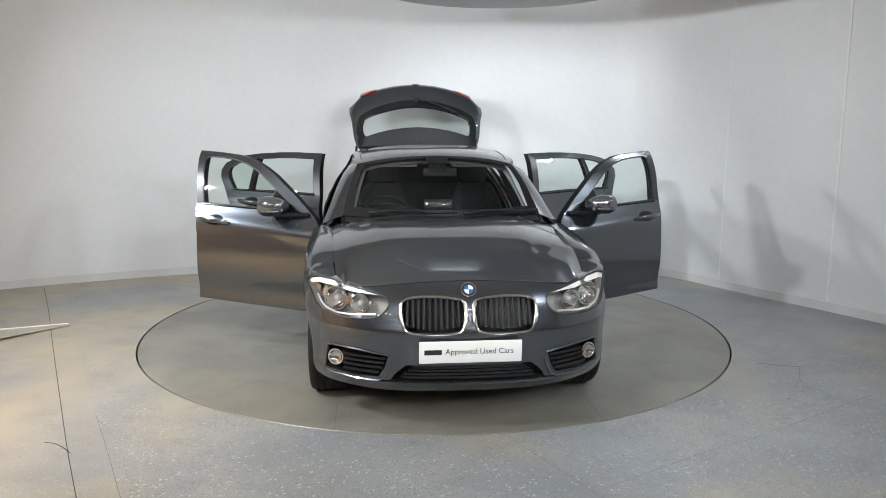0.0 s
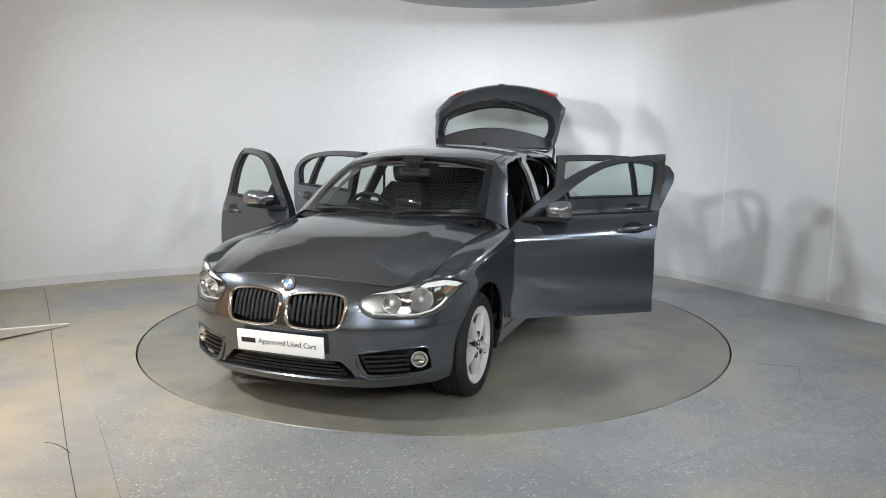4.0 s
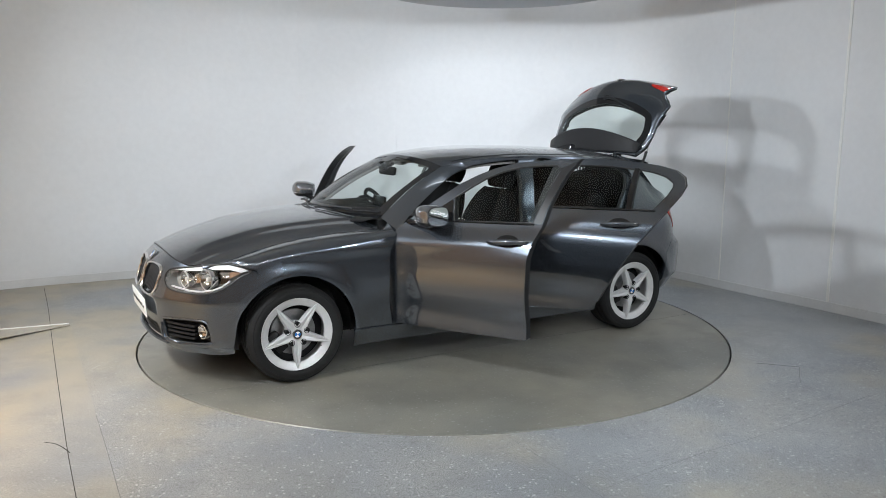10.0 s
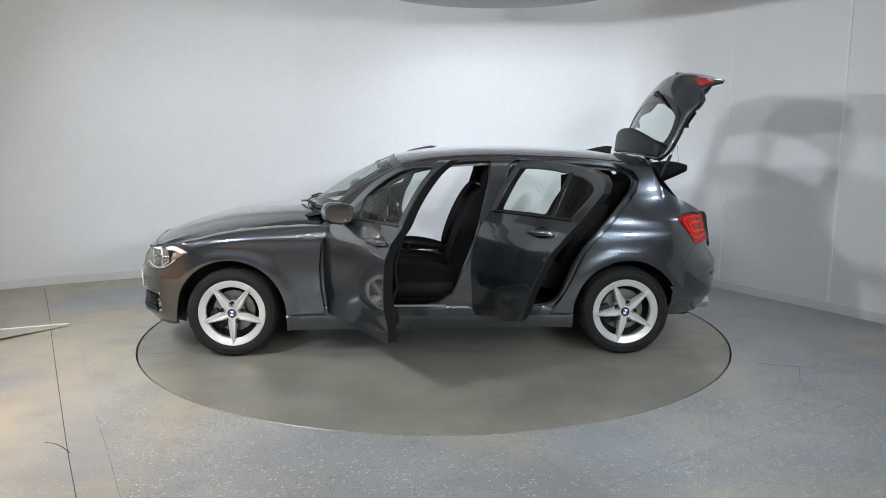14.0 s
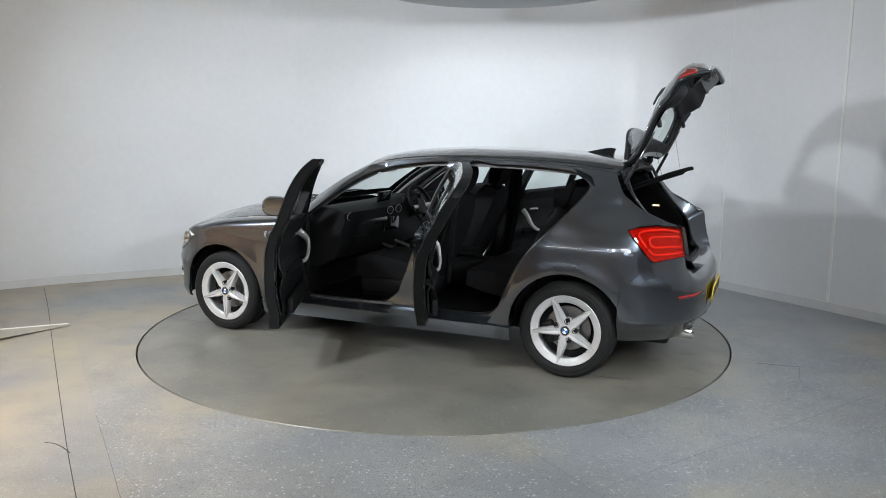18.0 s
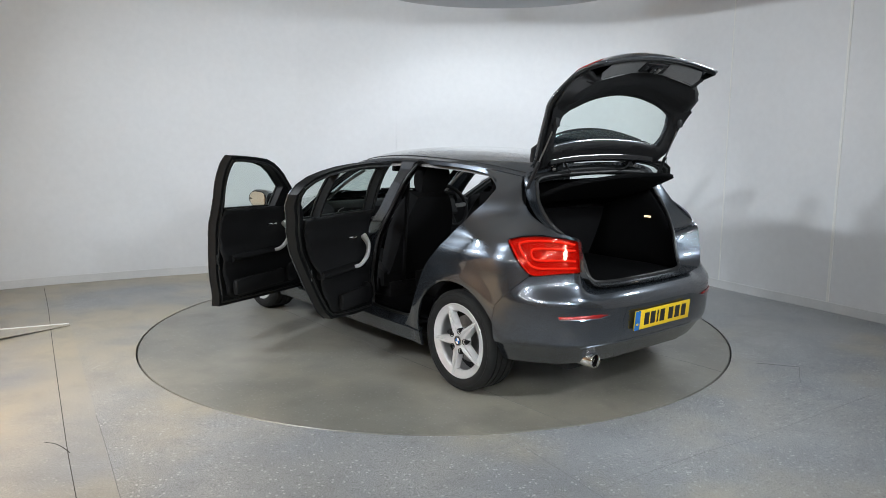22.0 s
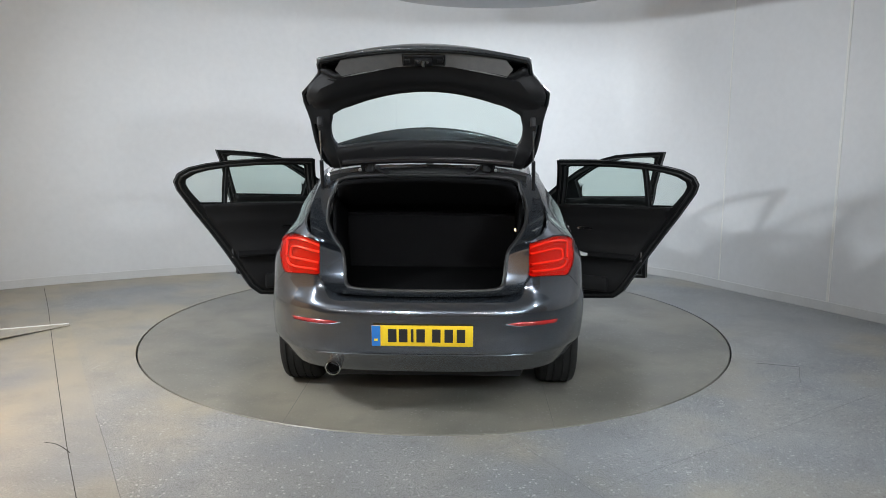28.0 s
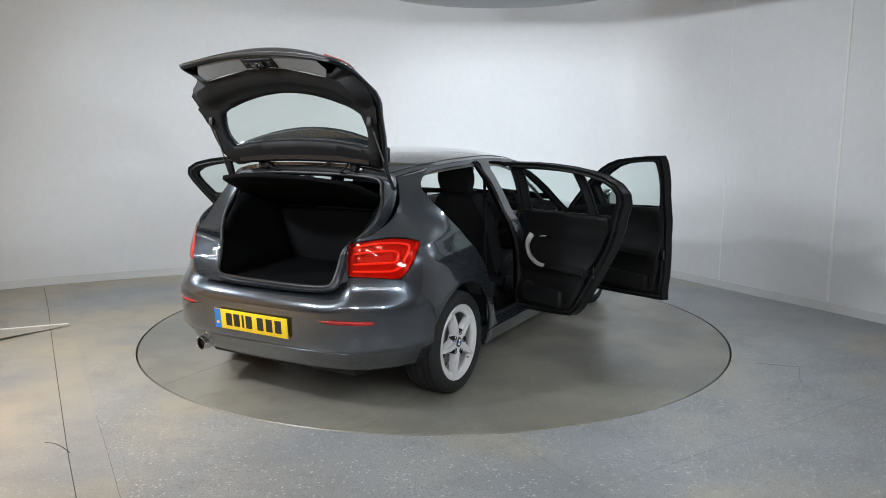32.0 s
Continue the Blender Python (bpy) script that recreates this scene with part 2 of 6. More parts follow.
def speckled(name, base, rough, flecks, stain, lean, worn_at, sheet_edge):
    """Grey vinyl flooring with pale and dark flecks and worn, browned, smoother patches."""
    m = bpy.data.materials.new(name)
    m.use_nodes = True
    n, l = m.node_tree.nodes, m.node_tree.links
    b = n["Principled BSDF"]
    co = n.new("ShaderNodeTexCoord")
    xyz = n.new("ShaderNodeSeparateXYZ")
    l.new(co.outputs["Object"], xyz.inputs[0])

    def tex(scale, detail=3.0, twist=0.0):
        t = n.new("ShaderNodeTexNoise")
        t.inputs["Scale"].default_value, t.inputs["Detail"].default_value, t.inputs["Distortion"].default_value = scale, detail, twist
        l.new(co.outputs["Object"], t.inputs["Vector"])
        return t.outputs[0]

    def calc(kind, p, q):
        x = n.new("ShaderNodeMath")
        x.operation = kind
        for k, v in enumerate((p, q)):
            if isinstance(v, (int, float)):
                x.inputs[k].default_value = v
            else:
                l.new(v, x.inputs[k])
        return x.outputs[0]

    def span(src, a, c, lo, hi):
        r = n.new("ShaderNodeMapRange")
        l.new(src, r.inputs[0])
        for k, v in enumerate((a, c, lo, hi), 1):
            r.inputs[k].default_value = v
        return r.outputs[0]

    def ramp(src, stops):
        r = n.new("ShaderNodeValToRGB")
        els = r.color_ramp.elements
        while len(els) < len(stops):
            els.new(0.5)
        for e, (p, c) in zip(els, stops):
            e.position, e.color = p, (*c, 1)
        l.new(src, r.inputs[0])
        return r.outputs[0]

    def mix(a, c, fac, kind="MIX"):
        x = n.new("ShaderNodeMix")
        x.data_type, x.blend_type = "RGBA", kind
        for k, v in ((6, a), (7, c)):
            if isinstance(v, tuple):
                x.inputs[k].default_value = (*v, 1)
            else:
                l.new(v, x.inputs[k])
        if isinstance(fac, float):
            x.inputs[0].default_value = fac
        else:
            l.new(fac, x.inputs[0])
        return x.outputs[2]

    def specks(scale, size, keep, strength):
        vo = n.new("ShaderNodeTexVoronoi")
        vo.inputs["Scale"].default_value = scale
        l.new(co.outputs["Object"], vo.inputs["Vector"])
        dot = span(vo.outputs["Distance"], size, size * 1.6, strength, 0.0)
        return calc("MULTIPLY", dot, calc("GREATER_THAN", vo.outputs["Color"], keep))

    ground = ramp(tex(1.1, 6), [(0.3, [c * 0.88 for c in base]), (0.7, [c * 1.10 for c in base])])
    # more wear towards the side from which cars are driven in, and round the turntable's rim
    reach = calc("SQRT", calc("ADD", calc("MULTIPLY", xyz.outputs[0], xyz.outputs[0]), calc("MULTIPLY", xyz.outputs[1], xyz.outputs[1])), 0)
    wear = calc("ADD", tex(0.9, 5), span(xyz.outputs[0], -0.6, -2.8, 0.0, lean))
    if sheet_edge:
        across = calc("ADD", calc("MULTIPLY", calc("ADD", xyz.outputs[0], 1.844), 0.877), calc("MULTIPLY", calc("ADD", xyz.outputs[1], 1.934), 0.48))
        other_sheet = span(across, -0.004, 0.004, 1.0, 0.0)
        wear = calc("ADD", calc("ADD", wear, span(reach, 2.25, 2.75, 0.10, 0.0)), calc("MULTIPLY", other_sheet, 0.05))
    worn = span(wear, worn_at, worn_at + 0.22, 0.0, 1.0)
    col = mix(ground, stain, worn)
    # smeared stains
    col = mix(col, tuple(c * 0.55 for c in base), span(tex(1.5, 6, 0.6), 0.40, 0.85, 0.0, 0.35 if sheet_edge else 0.5))
    col = mix(col, tuple(min(1, c * 1.35) for c in stain), span(tex(1.3, 8, 0.5), 0.42, 0.85, 0.0, 0.3 if sheet_edge else 0.72))
    col = mix(col, tuple(c * 0.7 for c in base), span(tex(5.0, 9, 0.4), 0.50, 0.78, 0.0, 0.45))
    fresh = span(worn, 0.0, 1.0, 1.0, 0.30)
    if sheet_edge:
        fresh = calc("MULTIPLY", fresh, span(other_sheet, 0.0, 1.0, 1.0, 0.35))
    grain = ramp(tex(210, 2), [(0.38, (1 - 0.7 * flecks,) * 3), (0.5, (1, 1, 1)), (0.62, (1.0 + 0.7 * flecks,) * 3)])
    col = mix(col, mix((1.0, 1.0, 1.0), grain, fresh), 1.0, "MULTIPLY")
    grit = ramp(tex(120, 3), [(0.4, (1 - 0.14 * flecks,) * 3), (0.6, (1 + 0.14 * flecks,) * 3)])
    col = mix(col, grit, 1.0, "MULTIPLY")
    col = mix(col, (0.62, 0.64, 0.65), calc("MULTIPLY", specks(40, 0.18, 0.55, min(1.0, flecks)), fresh))
    col = mix(col, (0.07, 0.075, 0.08), calc("MULTIPLY", specks(47, 0.2, 0.45, min(1.0, flecks * 0.8)), fresh))
    l.new(col, b.inputs["Base Color"])
    l.new(span(tex(2.5, 6), 0.0, 1.0, rough - 0.06, rough + 0.14), b.inputs["Roughness"])
    bp = n.new("ShaderNodeBump")
    bp.inputs["Strength"].default_value, bp.inputs["Distance"].default_value = 0.03, 0.002
    l.new(tex(240, 2), bp.inputs["Height"])
    l.new(bp.outputs[0], b.inputs["Normal"])
    return m


VINYL = speckled("speckled_grey_vinyl", (0.265, 0.28, 0.295), 0.38, 0.68, (0.37, 0.335, 0.255), 0.16, 0.56, True)
TABLE = speckled("worn_turntable_vinyl", (0.172, 0.170, 0.153), 0.30, 0.18, (0.24, 0.225, 0.185), 0.03, 0.42, False)
JOINT = material("dark_joint", (0.03, 0.03, 0.03), 0.8, vary=0.3, scale=20)
GAP = 0.012
RIM = 2.2075


def structure(name, bm, mat, label, smooth=False):
    ob = part(name, bm, mat, None, label, smooth)
    ob["kind"] = "structure"
    return ob


def flat_ring(r0, r1, z, seg=160):
    bm = bmesh.new()
    a = [[bm.verts.new((r * math.cos(2 * math.pi * k / seg), r * math.sin(2 * math.pi * k / seg), z)) for k in range(seg)] for r in (r0, r1)]
    for k in range(seg):
        j = (k + 1) % seg
        bm.faces.new((a[0][k], a[1][k], a[1][j], a[0][j]))
    return bm


def make_floor():
    seg = 160
    bm = flat_ring(RIM + GAP, 3.0, 0.0, seg)
    outer = [v for v in bm.verts if v.co.length > 2.9]
    ring = []
    for v in outer:
        k = 14 / max(abs(v.co.x), abs(v.co.y))
        ring.append(bm.verts.new((v.co.x * k, v.co.y * k, 0)))
    for i in range(seg):
        j = (i + 1) % seg
        bm.faces.new((outer[i], ring[i], ring[j], outer[j]))
    inner = [v for v in bm.verts if v.co.length < RIM + 0.1]
    low = [bm.verts.new((v.co.x, v.co.y, -0.06)) for v in inner]
    for i in range(seg):
        j = (i + 1) % seg
        bm.faces.new((inner[i], inner[j], low[j], low[i]))
    structure("floor", bm, VINYL, "speckled grey vinyl floor with worn patches")
    pit = flat_ring(RIM - 0.1, RIM + 0.1, -0.06, 80)
    structure("floor_pit", pit, JOINT, "dark pit under the gap round the turntable")
    # sheet seams, a lifted trap cover's joints and a scuff
    for name, pts, wide, label in (
            ("floor_seam", [(-3.795, 1.365), (-3.348, 0.549), (-2.956, -0.19), (-2.539, -0.975), (-2.095, -1.807), (-1.772, -2.409), (-1.515, -2.874), (-1.2, -3.45)], 0.004, "thin dark seam between vinyl sheets"),
            ("floor_seam", [(-1.844, -1.934), (-1.581, -2.409), (-1.329, -2.874), (-1.07, -3.35)], 0.0025, "faint seam between vinyl sheets"),
            ("floor_seam", [(0.364, -2.21), (0.688, -2.818), (0.85, -3.12)], 0.0025, "thin seam between vinyl sheets"),
            ("floor_seam", [(0.70, -2.82), (1.322, -2.412), (1.687, -2.206), (2.574, -1.621)], 0.002, "faint seam between vinyl sheets"),
            ("floor_cover_joint", [(2.16, -1.0), (2.41, -1.085)], 0.006, "dark joint of a cover in the floor"),
            ("floor_cover_joint", [(2.41, -1.085), (2.33, -1.25), (2.26, -1.42)], 0.002, "thin joint of a cover in the floor"),
            ("floor_scuff", [(-1.943, -2.295), (-1.877, -2.316), (-1.815, -2.363), (-1.755, -2.422)], 0.006, "dark curved scuff on the vinyl")):
        run = spline([(*p, 0.0006) for p in pts], 4)
        rows = []
        for i, p in enumerate(run):
            d = (run[min(i + 1, len(run) - 1)] - run[max(i - 1, 0)]).normalized()
            nv = Vector((-d.y, d.x, 0)) * wide / 2
            rows.append([p + nv, p + Vector((0, 0, 0.0006)), p - nv])
        structure(name, loft(rows), JOINT if wide > 0.003 else SEAM, label)
    # a pale-edged cover plate propped up at one side, and a short white post behind it
    a, b, c = Vector((-2.906, -0.003, 0.0)), Vector((-4.3, -0.957, 0.0)), Vector((-3.9, -1.5, 0.0))
    up = Vector((0, 0, 0.004))
    rise = Vector((0, 0, 0.085))
    plate = loft([[a, a + up, b + up + rise, b + rise], [a + Vector((0.03, -0.05, 0)), a + Vector((0.03, -0.05, 0.004)), c + up + rise * 0.6, c + rise * 0.6]], True, True)
    ob = part("floor_plate", plate, VINYL, None, smooth=False)
    tagged(ob, "thin grey vinyl-faced ramp plate resting on the floor", "ramp plate")
    part("edge_strip", tube([a + Vector((0, 0, 0.004)), b + rise + Vector((0, 0, 0.004))], 0.007, 6), WHITE, ob, "white edge strip")
    post = box((0.05, 0.05, 0.30), (-3.36, -0.22, 0.15), 0.006)
    tagged(part("post", post, WHITE, None), "short square white post standing on the floor", "post")


def make_turntable():
    seg = 160
    bm = bmesh.new()
    prof = [(0.0, 0.0), (RIM - 0.6, 0.0), (RIM - 0.004, 0.0), (RIM, -0.004), (RIM, -0.05)]
    rows = [[bm.verts.new((r * math.cos(2 * math.pi * k / seg), r * math.sin(2 * math.pi * k / seg), z)) for k in range(seg)] for r, z in prof[1:]]
    mid = bm.verts.new((0, 0, 0))
    for k in range(seg):
        j = (k + 1) % seg
        bm.faces.new((mid, rows[0][k], rows[0][j]))
        for a, b in zip(rows, rows[1:]):
            bm.faces.new((a[k], b[k], b[j], a[j]))
    ob = part("turntable", bm, TABLE, None, smooth=False)
    tagged(ob, "round grey vinyl turntable set flush in the floor", "turntable", kind="thing")
    for y in (-0.72, 0.72):
        half = math.sqrt(RIM ** 2 - y * y) - 0.01
        part("joint", box((2 * half, 0.002, 0.001), (0, y, 0.0002), 0), SEAM, ob, "thin seam between deck sheets", False)
    return ob


WALL_PLAN = [(-6.4, -0.75), (-5.4, 0.3), (-4.17, 1.284), (-3.394, 1.727), (-2.5, 2.13), (-1.3, 2.47), (0.0, 2.62), (0.9, 2.60), (1.6, 2.48), (2.08, 2.30), (2.40, 2.06), (2.62, 1.79), (2.805, 1.449), (3.05, 1.02), (3.213, 0.766), (3.389, 0.479), (3.642, 0.031), (3.95, -0.5), (4.15, -1.2), (4.2, -2.4), (4.2, -3.6)]
TOP = 3.25


def make_walls():
    line = [Vector((p[0], p[1])) for p in spline([(*p, 0) for p in WALL_PLAN], 10)]
    cuts = [(-9, -1.47), (-1.47, -0.43), (-0.43, 2.805), (2.805, 3.389), (3.389, 9)]

    def band(lo, hi, out, z0, z1, depth):
        run = []
        for i, p in enumerate(line):
            d = (line[min(i + 1, len(line) - 1)] - line[max(i - 1, 0)]).normalized()
            run.append((p, Vector((d.y, -d.x))))
        sel = []
        for (p, m), (q, n) in zip(run, run[1:]):
            t0, t1 = 0.0, 1.0
            if q.x > p.x + 1e-9:
                t0, t1 = max(0.0, (lo - p.x) / (q.x - p.x)), min(1.0, (hi - p.x) / (q.x - p.x))
            elif not lo <= p.x <= hi:
                continue
            if t0 < t1:
                sel += [(p.lerp(q, t0), m.lerp(n, t0)), (p.lerp(q, t1), m.lerp(n, t1))]
        rows = []
        for p, nv in sel:
            if rows and (Vector(rows[-1][0][:2]) - (p + nv * out)).length < 1e-4:
                continue
            a, b = p + nv * out, p - nv * depth
            rows.append([(a.x, a.y, z0), (a.x, a.y, z1), (b.x, b.y, z1), (b.x, b.y, z0)])
        return loft(rows, True, True)

    k = 0
    for lo, hi in cuts:
        k += 1
        ob = structure("wall_%d" % k, band(lo + (0.0005 if lo == -0.43 else 0.0002), hi - 0.0003, 0.0, 0.0, TOP, 0.1), WALL, "smooth white curved studio wall panel", True)
    structure("baseboard", band(-9, 9, 0.012, 0.0, 0.08, -0.001), SKIRT, "low pale grey skirting at the foot of the wall", True)
    # upright cover strips over the panel joints on one side, and fine joints elsewhere
    for x, wide, proud in ((2.805, 0.012, 0.006), (3.389, 0.022, 0.01)):
        p, nv = min(((line[i], Vector(((line[i + 1] - line[i - 1]).normalized().y, -(line[i + 1] - line[i - 1]).normalized().x))) for i in range(1, len(line) - 1)), key=lambda q: abs(q[0].x - x) + (9 if q[0].y < -1 else 0))
        a = math.atan2(nv.y, nv.x)
        b = box((proud * 2, wide, TOP - 0.06), (0, 0, TOP / 2 + 0.03), 0.002)
        moved(b, Matrix.Translation((p.x, p.y, 0)) @ Matrix.Rotation(a, 4, "Z"))
        structure("trim", b, WHITE, "white upright joint strip on the wall")
    # the rest of the hall, behind and beside the camera
    def slab(name, a, b, z0, z1, mat, label):
        s = Vector((b[0] - a[0], b[1] - a[1]))
        m = box((s.length, 0.12, z1 - z0), (0, 0, 0), 0)
        moved(m, Matrix.Translation(((a[0] + b[0]) / 2, (a[1] + b[1]) / 2, (z0 + z1) / 2)) @ Matrix.Rotation(math.atan2(s.y, s.x), 4, "Z"))
        structure(name, m, mat, label)

    slab("wall_south", (-9, -11), (6, -11), 0, 4.0, HALL, "dim brown hall wall behind the camera")
    slab("wall_west", (-9, -11), (-9, 4), 0, 4.0, HALL, "dim brown hall wall")
    slab("wall_east", (6, -11), (6, 4), 0, 4.0, HALL, "dim brown hall wall")
    slab("wall_north", (-9, 4), (6, 4), 0, 4.0, HALL, "dim brown hall wall behind the studio")
    structure("ceiling", box((15.4, 15.4, 0.1), (-1.5, -3.5, 4.0), 0), CEIL, "plain pale ceiling")


def make_overhead():
    ob = part("overhead_reflector", lathe([(0.001, 2.60), (1.0, 2.60), (1.03, 2.62), (1.03, 2.66), (0.001, 2.68)], 72, "z"), DISC, None)
    moved_to = (0.5, 0.1, 0)
    ob.location = moved_to
    tagged(ob, "round white overhead reflector panel hung above the turntable", "ceiling panel")
    part("hanger", tube([(0, 0, 2.67), (0, 0, 3.96)], 0.02), STEEL, ob)


make_floor()
turntable = make_turntable()
make_walls()
make_overhead()


# ---- the car: x forward from the front axle, y to its own left, z up ----
OFF = Vector((1.4061, -0.0248, 0.0))
AXLE = -2.69
car = new("car")
tagged(car, "dark grey metallic five-door hatchback with all doors and tailgate open", "car")

plan_width = curve_fn([(0.85, 0.42), (0.70, 0.62), (0.55, 0.745), (0.35, 0.835), (0.1, 0.872), (-0.2, 0.882), (-0.6, 0.883), (-1.6, 0.893), (-2.2, 0.898), (-2.69, 0.905), (-2.9, 0.90), (-3.04, 0.882), (-3.18, 0.83), (-3.325, 0.72), (-3.45, 0.50)])
flank = curve_fn([(0.1, -0.085), (0.2, -0.05), (0.3, -0.022), (0.5, -0.004), (0.62, 0.0), (0.78, -0.006), (0.84, -0.016), (0.9, -0.045), (0.95, -0.072), (1.0, -0.094), (1.1, -0.133), (1.2, -0.180), (1.3, -0.247), (1.35, -0.298), (1.42, -0.40)])


crease = curve_fn([(0.3, 0.80), (-0.6, 0.822), (-1.03, 0.860), (-1.35, 0.889), (-1.63, 0.915), (-2.2, 0.945), (-2.6, 0.952), (-3.2, 0.948)])


def clamp(v, lo=0.0, hi=1.0):
    return min(max(v, lo), hi)


def side(x, z, deep=0.0):
    """The outer skin of the left flank, run into the rounded tail."""
    p = plain_side(x, z, deep)
    if x > 0.02:
        return tuple(Vector(p).lerp(nose(nose_a(x), z, deep), clamp((x - 0.02) / 0.18)))
    if x > -2.66:
        return p
    q = tail(tail_a(x), z, deep)
    return tuple(Vector(p).lerp(q, clamp((-2.66 - x) / 0.16)))


def plain_side(x, z, deep=0.0):
    y = plan_width(x) + flank(z)
    if z < 0.75:
        for a in (0.0, AXLE):
            r = math.hypot(x - a, z - 0.30)
            y += 0.012 * math.exp(-((r - 0.39) / 0.05) ** 2)
    # crease along the flank, below the handles
    c = crease(x)
    y += 0.012 * math.exp(-((z - c) / 0.06) ** 2) if z > c else 0.012 * math.exp(-((z - c) / 0.034) ** 2)
    # hollow above the sill
    y -= 0.014 * math.exp(-((z - 0.42) / 0.07) ** 2) * clamp((-0.45 - x) * 4) * clamp((x + 2.3) * 4)
    y -= pillar_tuck(x, z)
    return (x, y - deep, z)


def pillar_tuck(x, z):
    """The rear pillars lean in above the shoulder."""
    return 0.085 * clamp((-2.72 - x) / 0.3) * clamp((z - 0.93) / 0.15) + 0.03 * clamp((-2.3 - x) / 0.4) * clamp((z - 1.12) / 0.2)


def car_part(name, bm, mat, label="", **kw):
    return part(name, bm, mat, car, label, loc=OFF, **kw)


def both(name, make, mat, label="", **kw):
    """A part on either side of the car."""
    return car_part(name, make(), mat, label, **kw), car_part(name, mirrored(make()), mat, label, **kw)


def arch(a, r, t0, t1, n=16, z0=0.302):
    return [(a + r * math.cos(t), z0 + r * math.sin(t)) for t in np.linspace(radians(t0), radians(t1), n)]


# ---- bonnet, wings, roof, screen ----
hood_mid = curve_fn([(0.74, 0.70), (0.70, 0.735), (0.66, 0.757), (0.62, 0.774), (0.57, 0.797), (0.43, 0.848), (0.28, 0.886), (0.125, 0.922), (-0.18, 0.961), (-0.42, 0.980), (-0.7, 0.99)])
hood_y = curve_fn([(0.56, 0.625), (0.52, 0.645), (0.45, 0.672), (0.3, 0.695), (0.1, 0.710), (-0.3, 0.725), (-0.7, 0.737)])
fender_top = curve_fn([(0.5, 0.745), (0.35, 0.79), (0.08, 0.856), (-0.28, 0.889), (-0.6, 0.918), (-0.75, 0.93)])


def hood_edge():
    """The shut line of the bonnet's front, from the middle to the wing."""
    pts = [nose(a, 0.772 - 0.030 * (a / 0.52) ** 2) + Vector((-0.003, 0, 0)) for a in np.linspace(0, 0.50, 10)]
    pts += [nose(a, z) + Vector((-0.004, -0.002, 0.003)) for a, z in ((0.545, 0.740), (0.60, 0.733), (0.665, 0.743), (0.70, 0.749))]
    return pts + [Vector((0.47, hood_y(0.47), hood_raw(0.47, hood_y(0.47)) - 0.01))]


def hood_at(x, y):
    k = abs(y)
    z = hood_raw(x, y)
    xe, drop = HOOD_X(k), HOOD_DROP(k)
    return (x, y, z - drop * math.exp(-((x - xe) / 0.13) ** 2))


def hood_raw(x, y):
    k = abs(y)
    xe = x + 0.33 * k * k * clamp((x + 0.1) / 0.7)
    z = hood_mid(xe) - 0.072 * (k / 0.7) ** 3
    r = 0.40 + 0.12 * clamp((0.5 - x) / 1.0)
    s = clamp((k - r + 0.04) / 0.08)
    return z + 0.007 * (1 - s * s * (3 - 2 * s)) * clamp((0.6 - x) / 0.3)


def hood():
    half = [(q.x, q.y) for q in hood_edge()[:-1]]
    half += [(x, hood_y(x) - 0.004) for x in np.linspace(0.47, -0.58, 14)]
    half += [(-0.60, 0.70), (-0.56, 0.6), (-0.50, 0.45), (-0.45, 0.25), (-0.43, 0.0)]
    o = half + [(x, -y) for x, y in reversed(half[1:-1])]
    return sheet(o, hood_at, 0.028, back=lambda x, y: Vector(hood_at(x, y)) - Vector((0.004 if x > 0.3 else 0, 0, 0.014)))


def fender_at(x, q):
    zt = fender_top(x)
    b = zt - 0.075
    if q <= b:
        return Vector(side(x, q))
    t = clamp((q - b) / 0.20)
    p0 = Vector(side(x, b))
    yh = hood_y(x)
    p2 = Vector((x, yh + 0.003, hood_at(x, yh)[2]))
    p1 = Vector((x, p0.y - 0.004, max(p2.z, zt) - 0.004))
    return p0 * (1 - t) ** 2 + p1 * (2 * t * (1 - t)) + p2 * t * t


def fender():
    o = arch(0.0, 0.372, 50, 178, 24) + [(-0.372, 0.30), (-0.628, 0.30), (-0.606, 0.45), (-0.597, 0.62), (-0.612, 0.78), (-0.65, 0.86), (-0.66, 0.93), (-0.64, 1.03)]
    o += [(x, fender_top(x) + 0.125) for x in np.linspace(-0.60, 0.20, 14)]
    o += [(0.232, 0.94), (0.234, 0.82), (0.234, 0.716)]
    bm = sheet(o, fender_at, 0.026, flip=True, back=lambda x, q: fender_at(x, q) - Vector((0, 0.012, 0.004 if q > 0.8 else 0)))
    # the tongue over the headlight
    low = [Vector(nose(a, z)) + Vector((-0.002, 0, 0.003)) for a, z in ((0.70, 0.741), (0.78, 0.750), (0.87, 0.758), (0.95, 0.763), (1.02, 0.753), (1.065, 0.738), (1.118, 0.724))]
    low[-1] = Vector(fender_at(0.234, 0.716))
    low = spline(low, 2)
    top = [Vector(hood_at(x, hood_y(x))) + Vector((0, 0.003, 0)) for x in np.linspace(0.505, 0.234, len(low))]
    steps = np.linspace(0, 1, 9)
    edge = [Vector(fender_at(0.234, 0.716 + 0.229 * t)) for t in steps]
    bulge = [p - edge[0].lerp(edge[-1], t) for p, t in zip(edge, steps)]
    reach = (edge[-1] - edge[0]).length
    top[-1] = edge[-1]
    rows = [[p.lerp(q, t) + d * ((q - p).length / reach) ** 1.3 for p, q in zip(low, top)] for t, d in zip(steps, bulge)]
    return merged(bm, loft(rows))


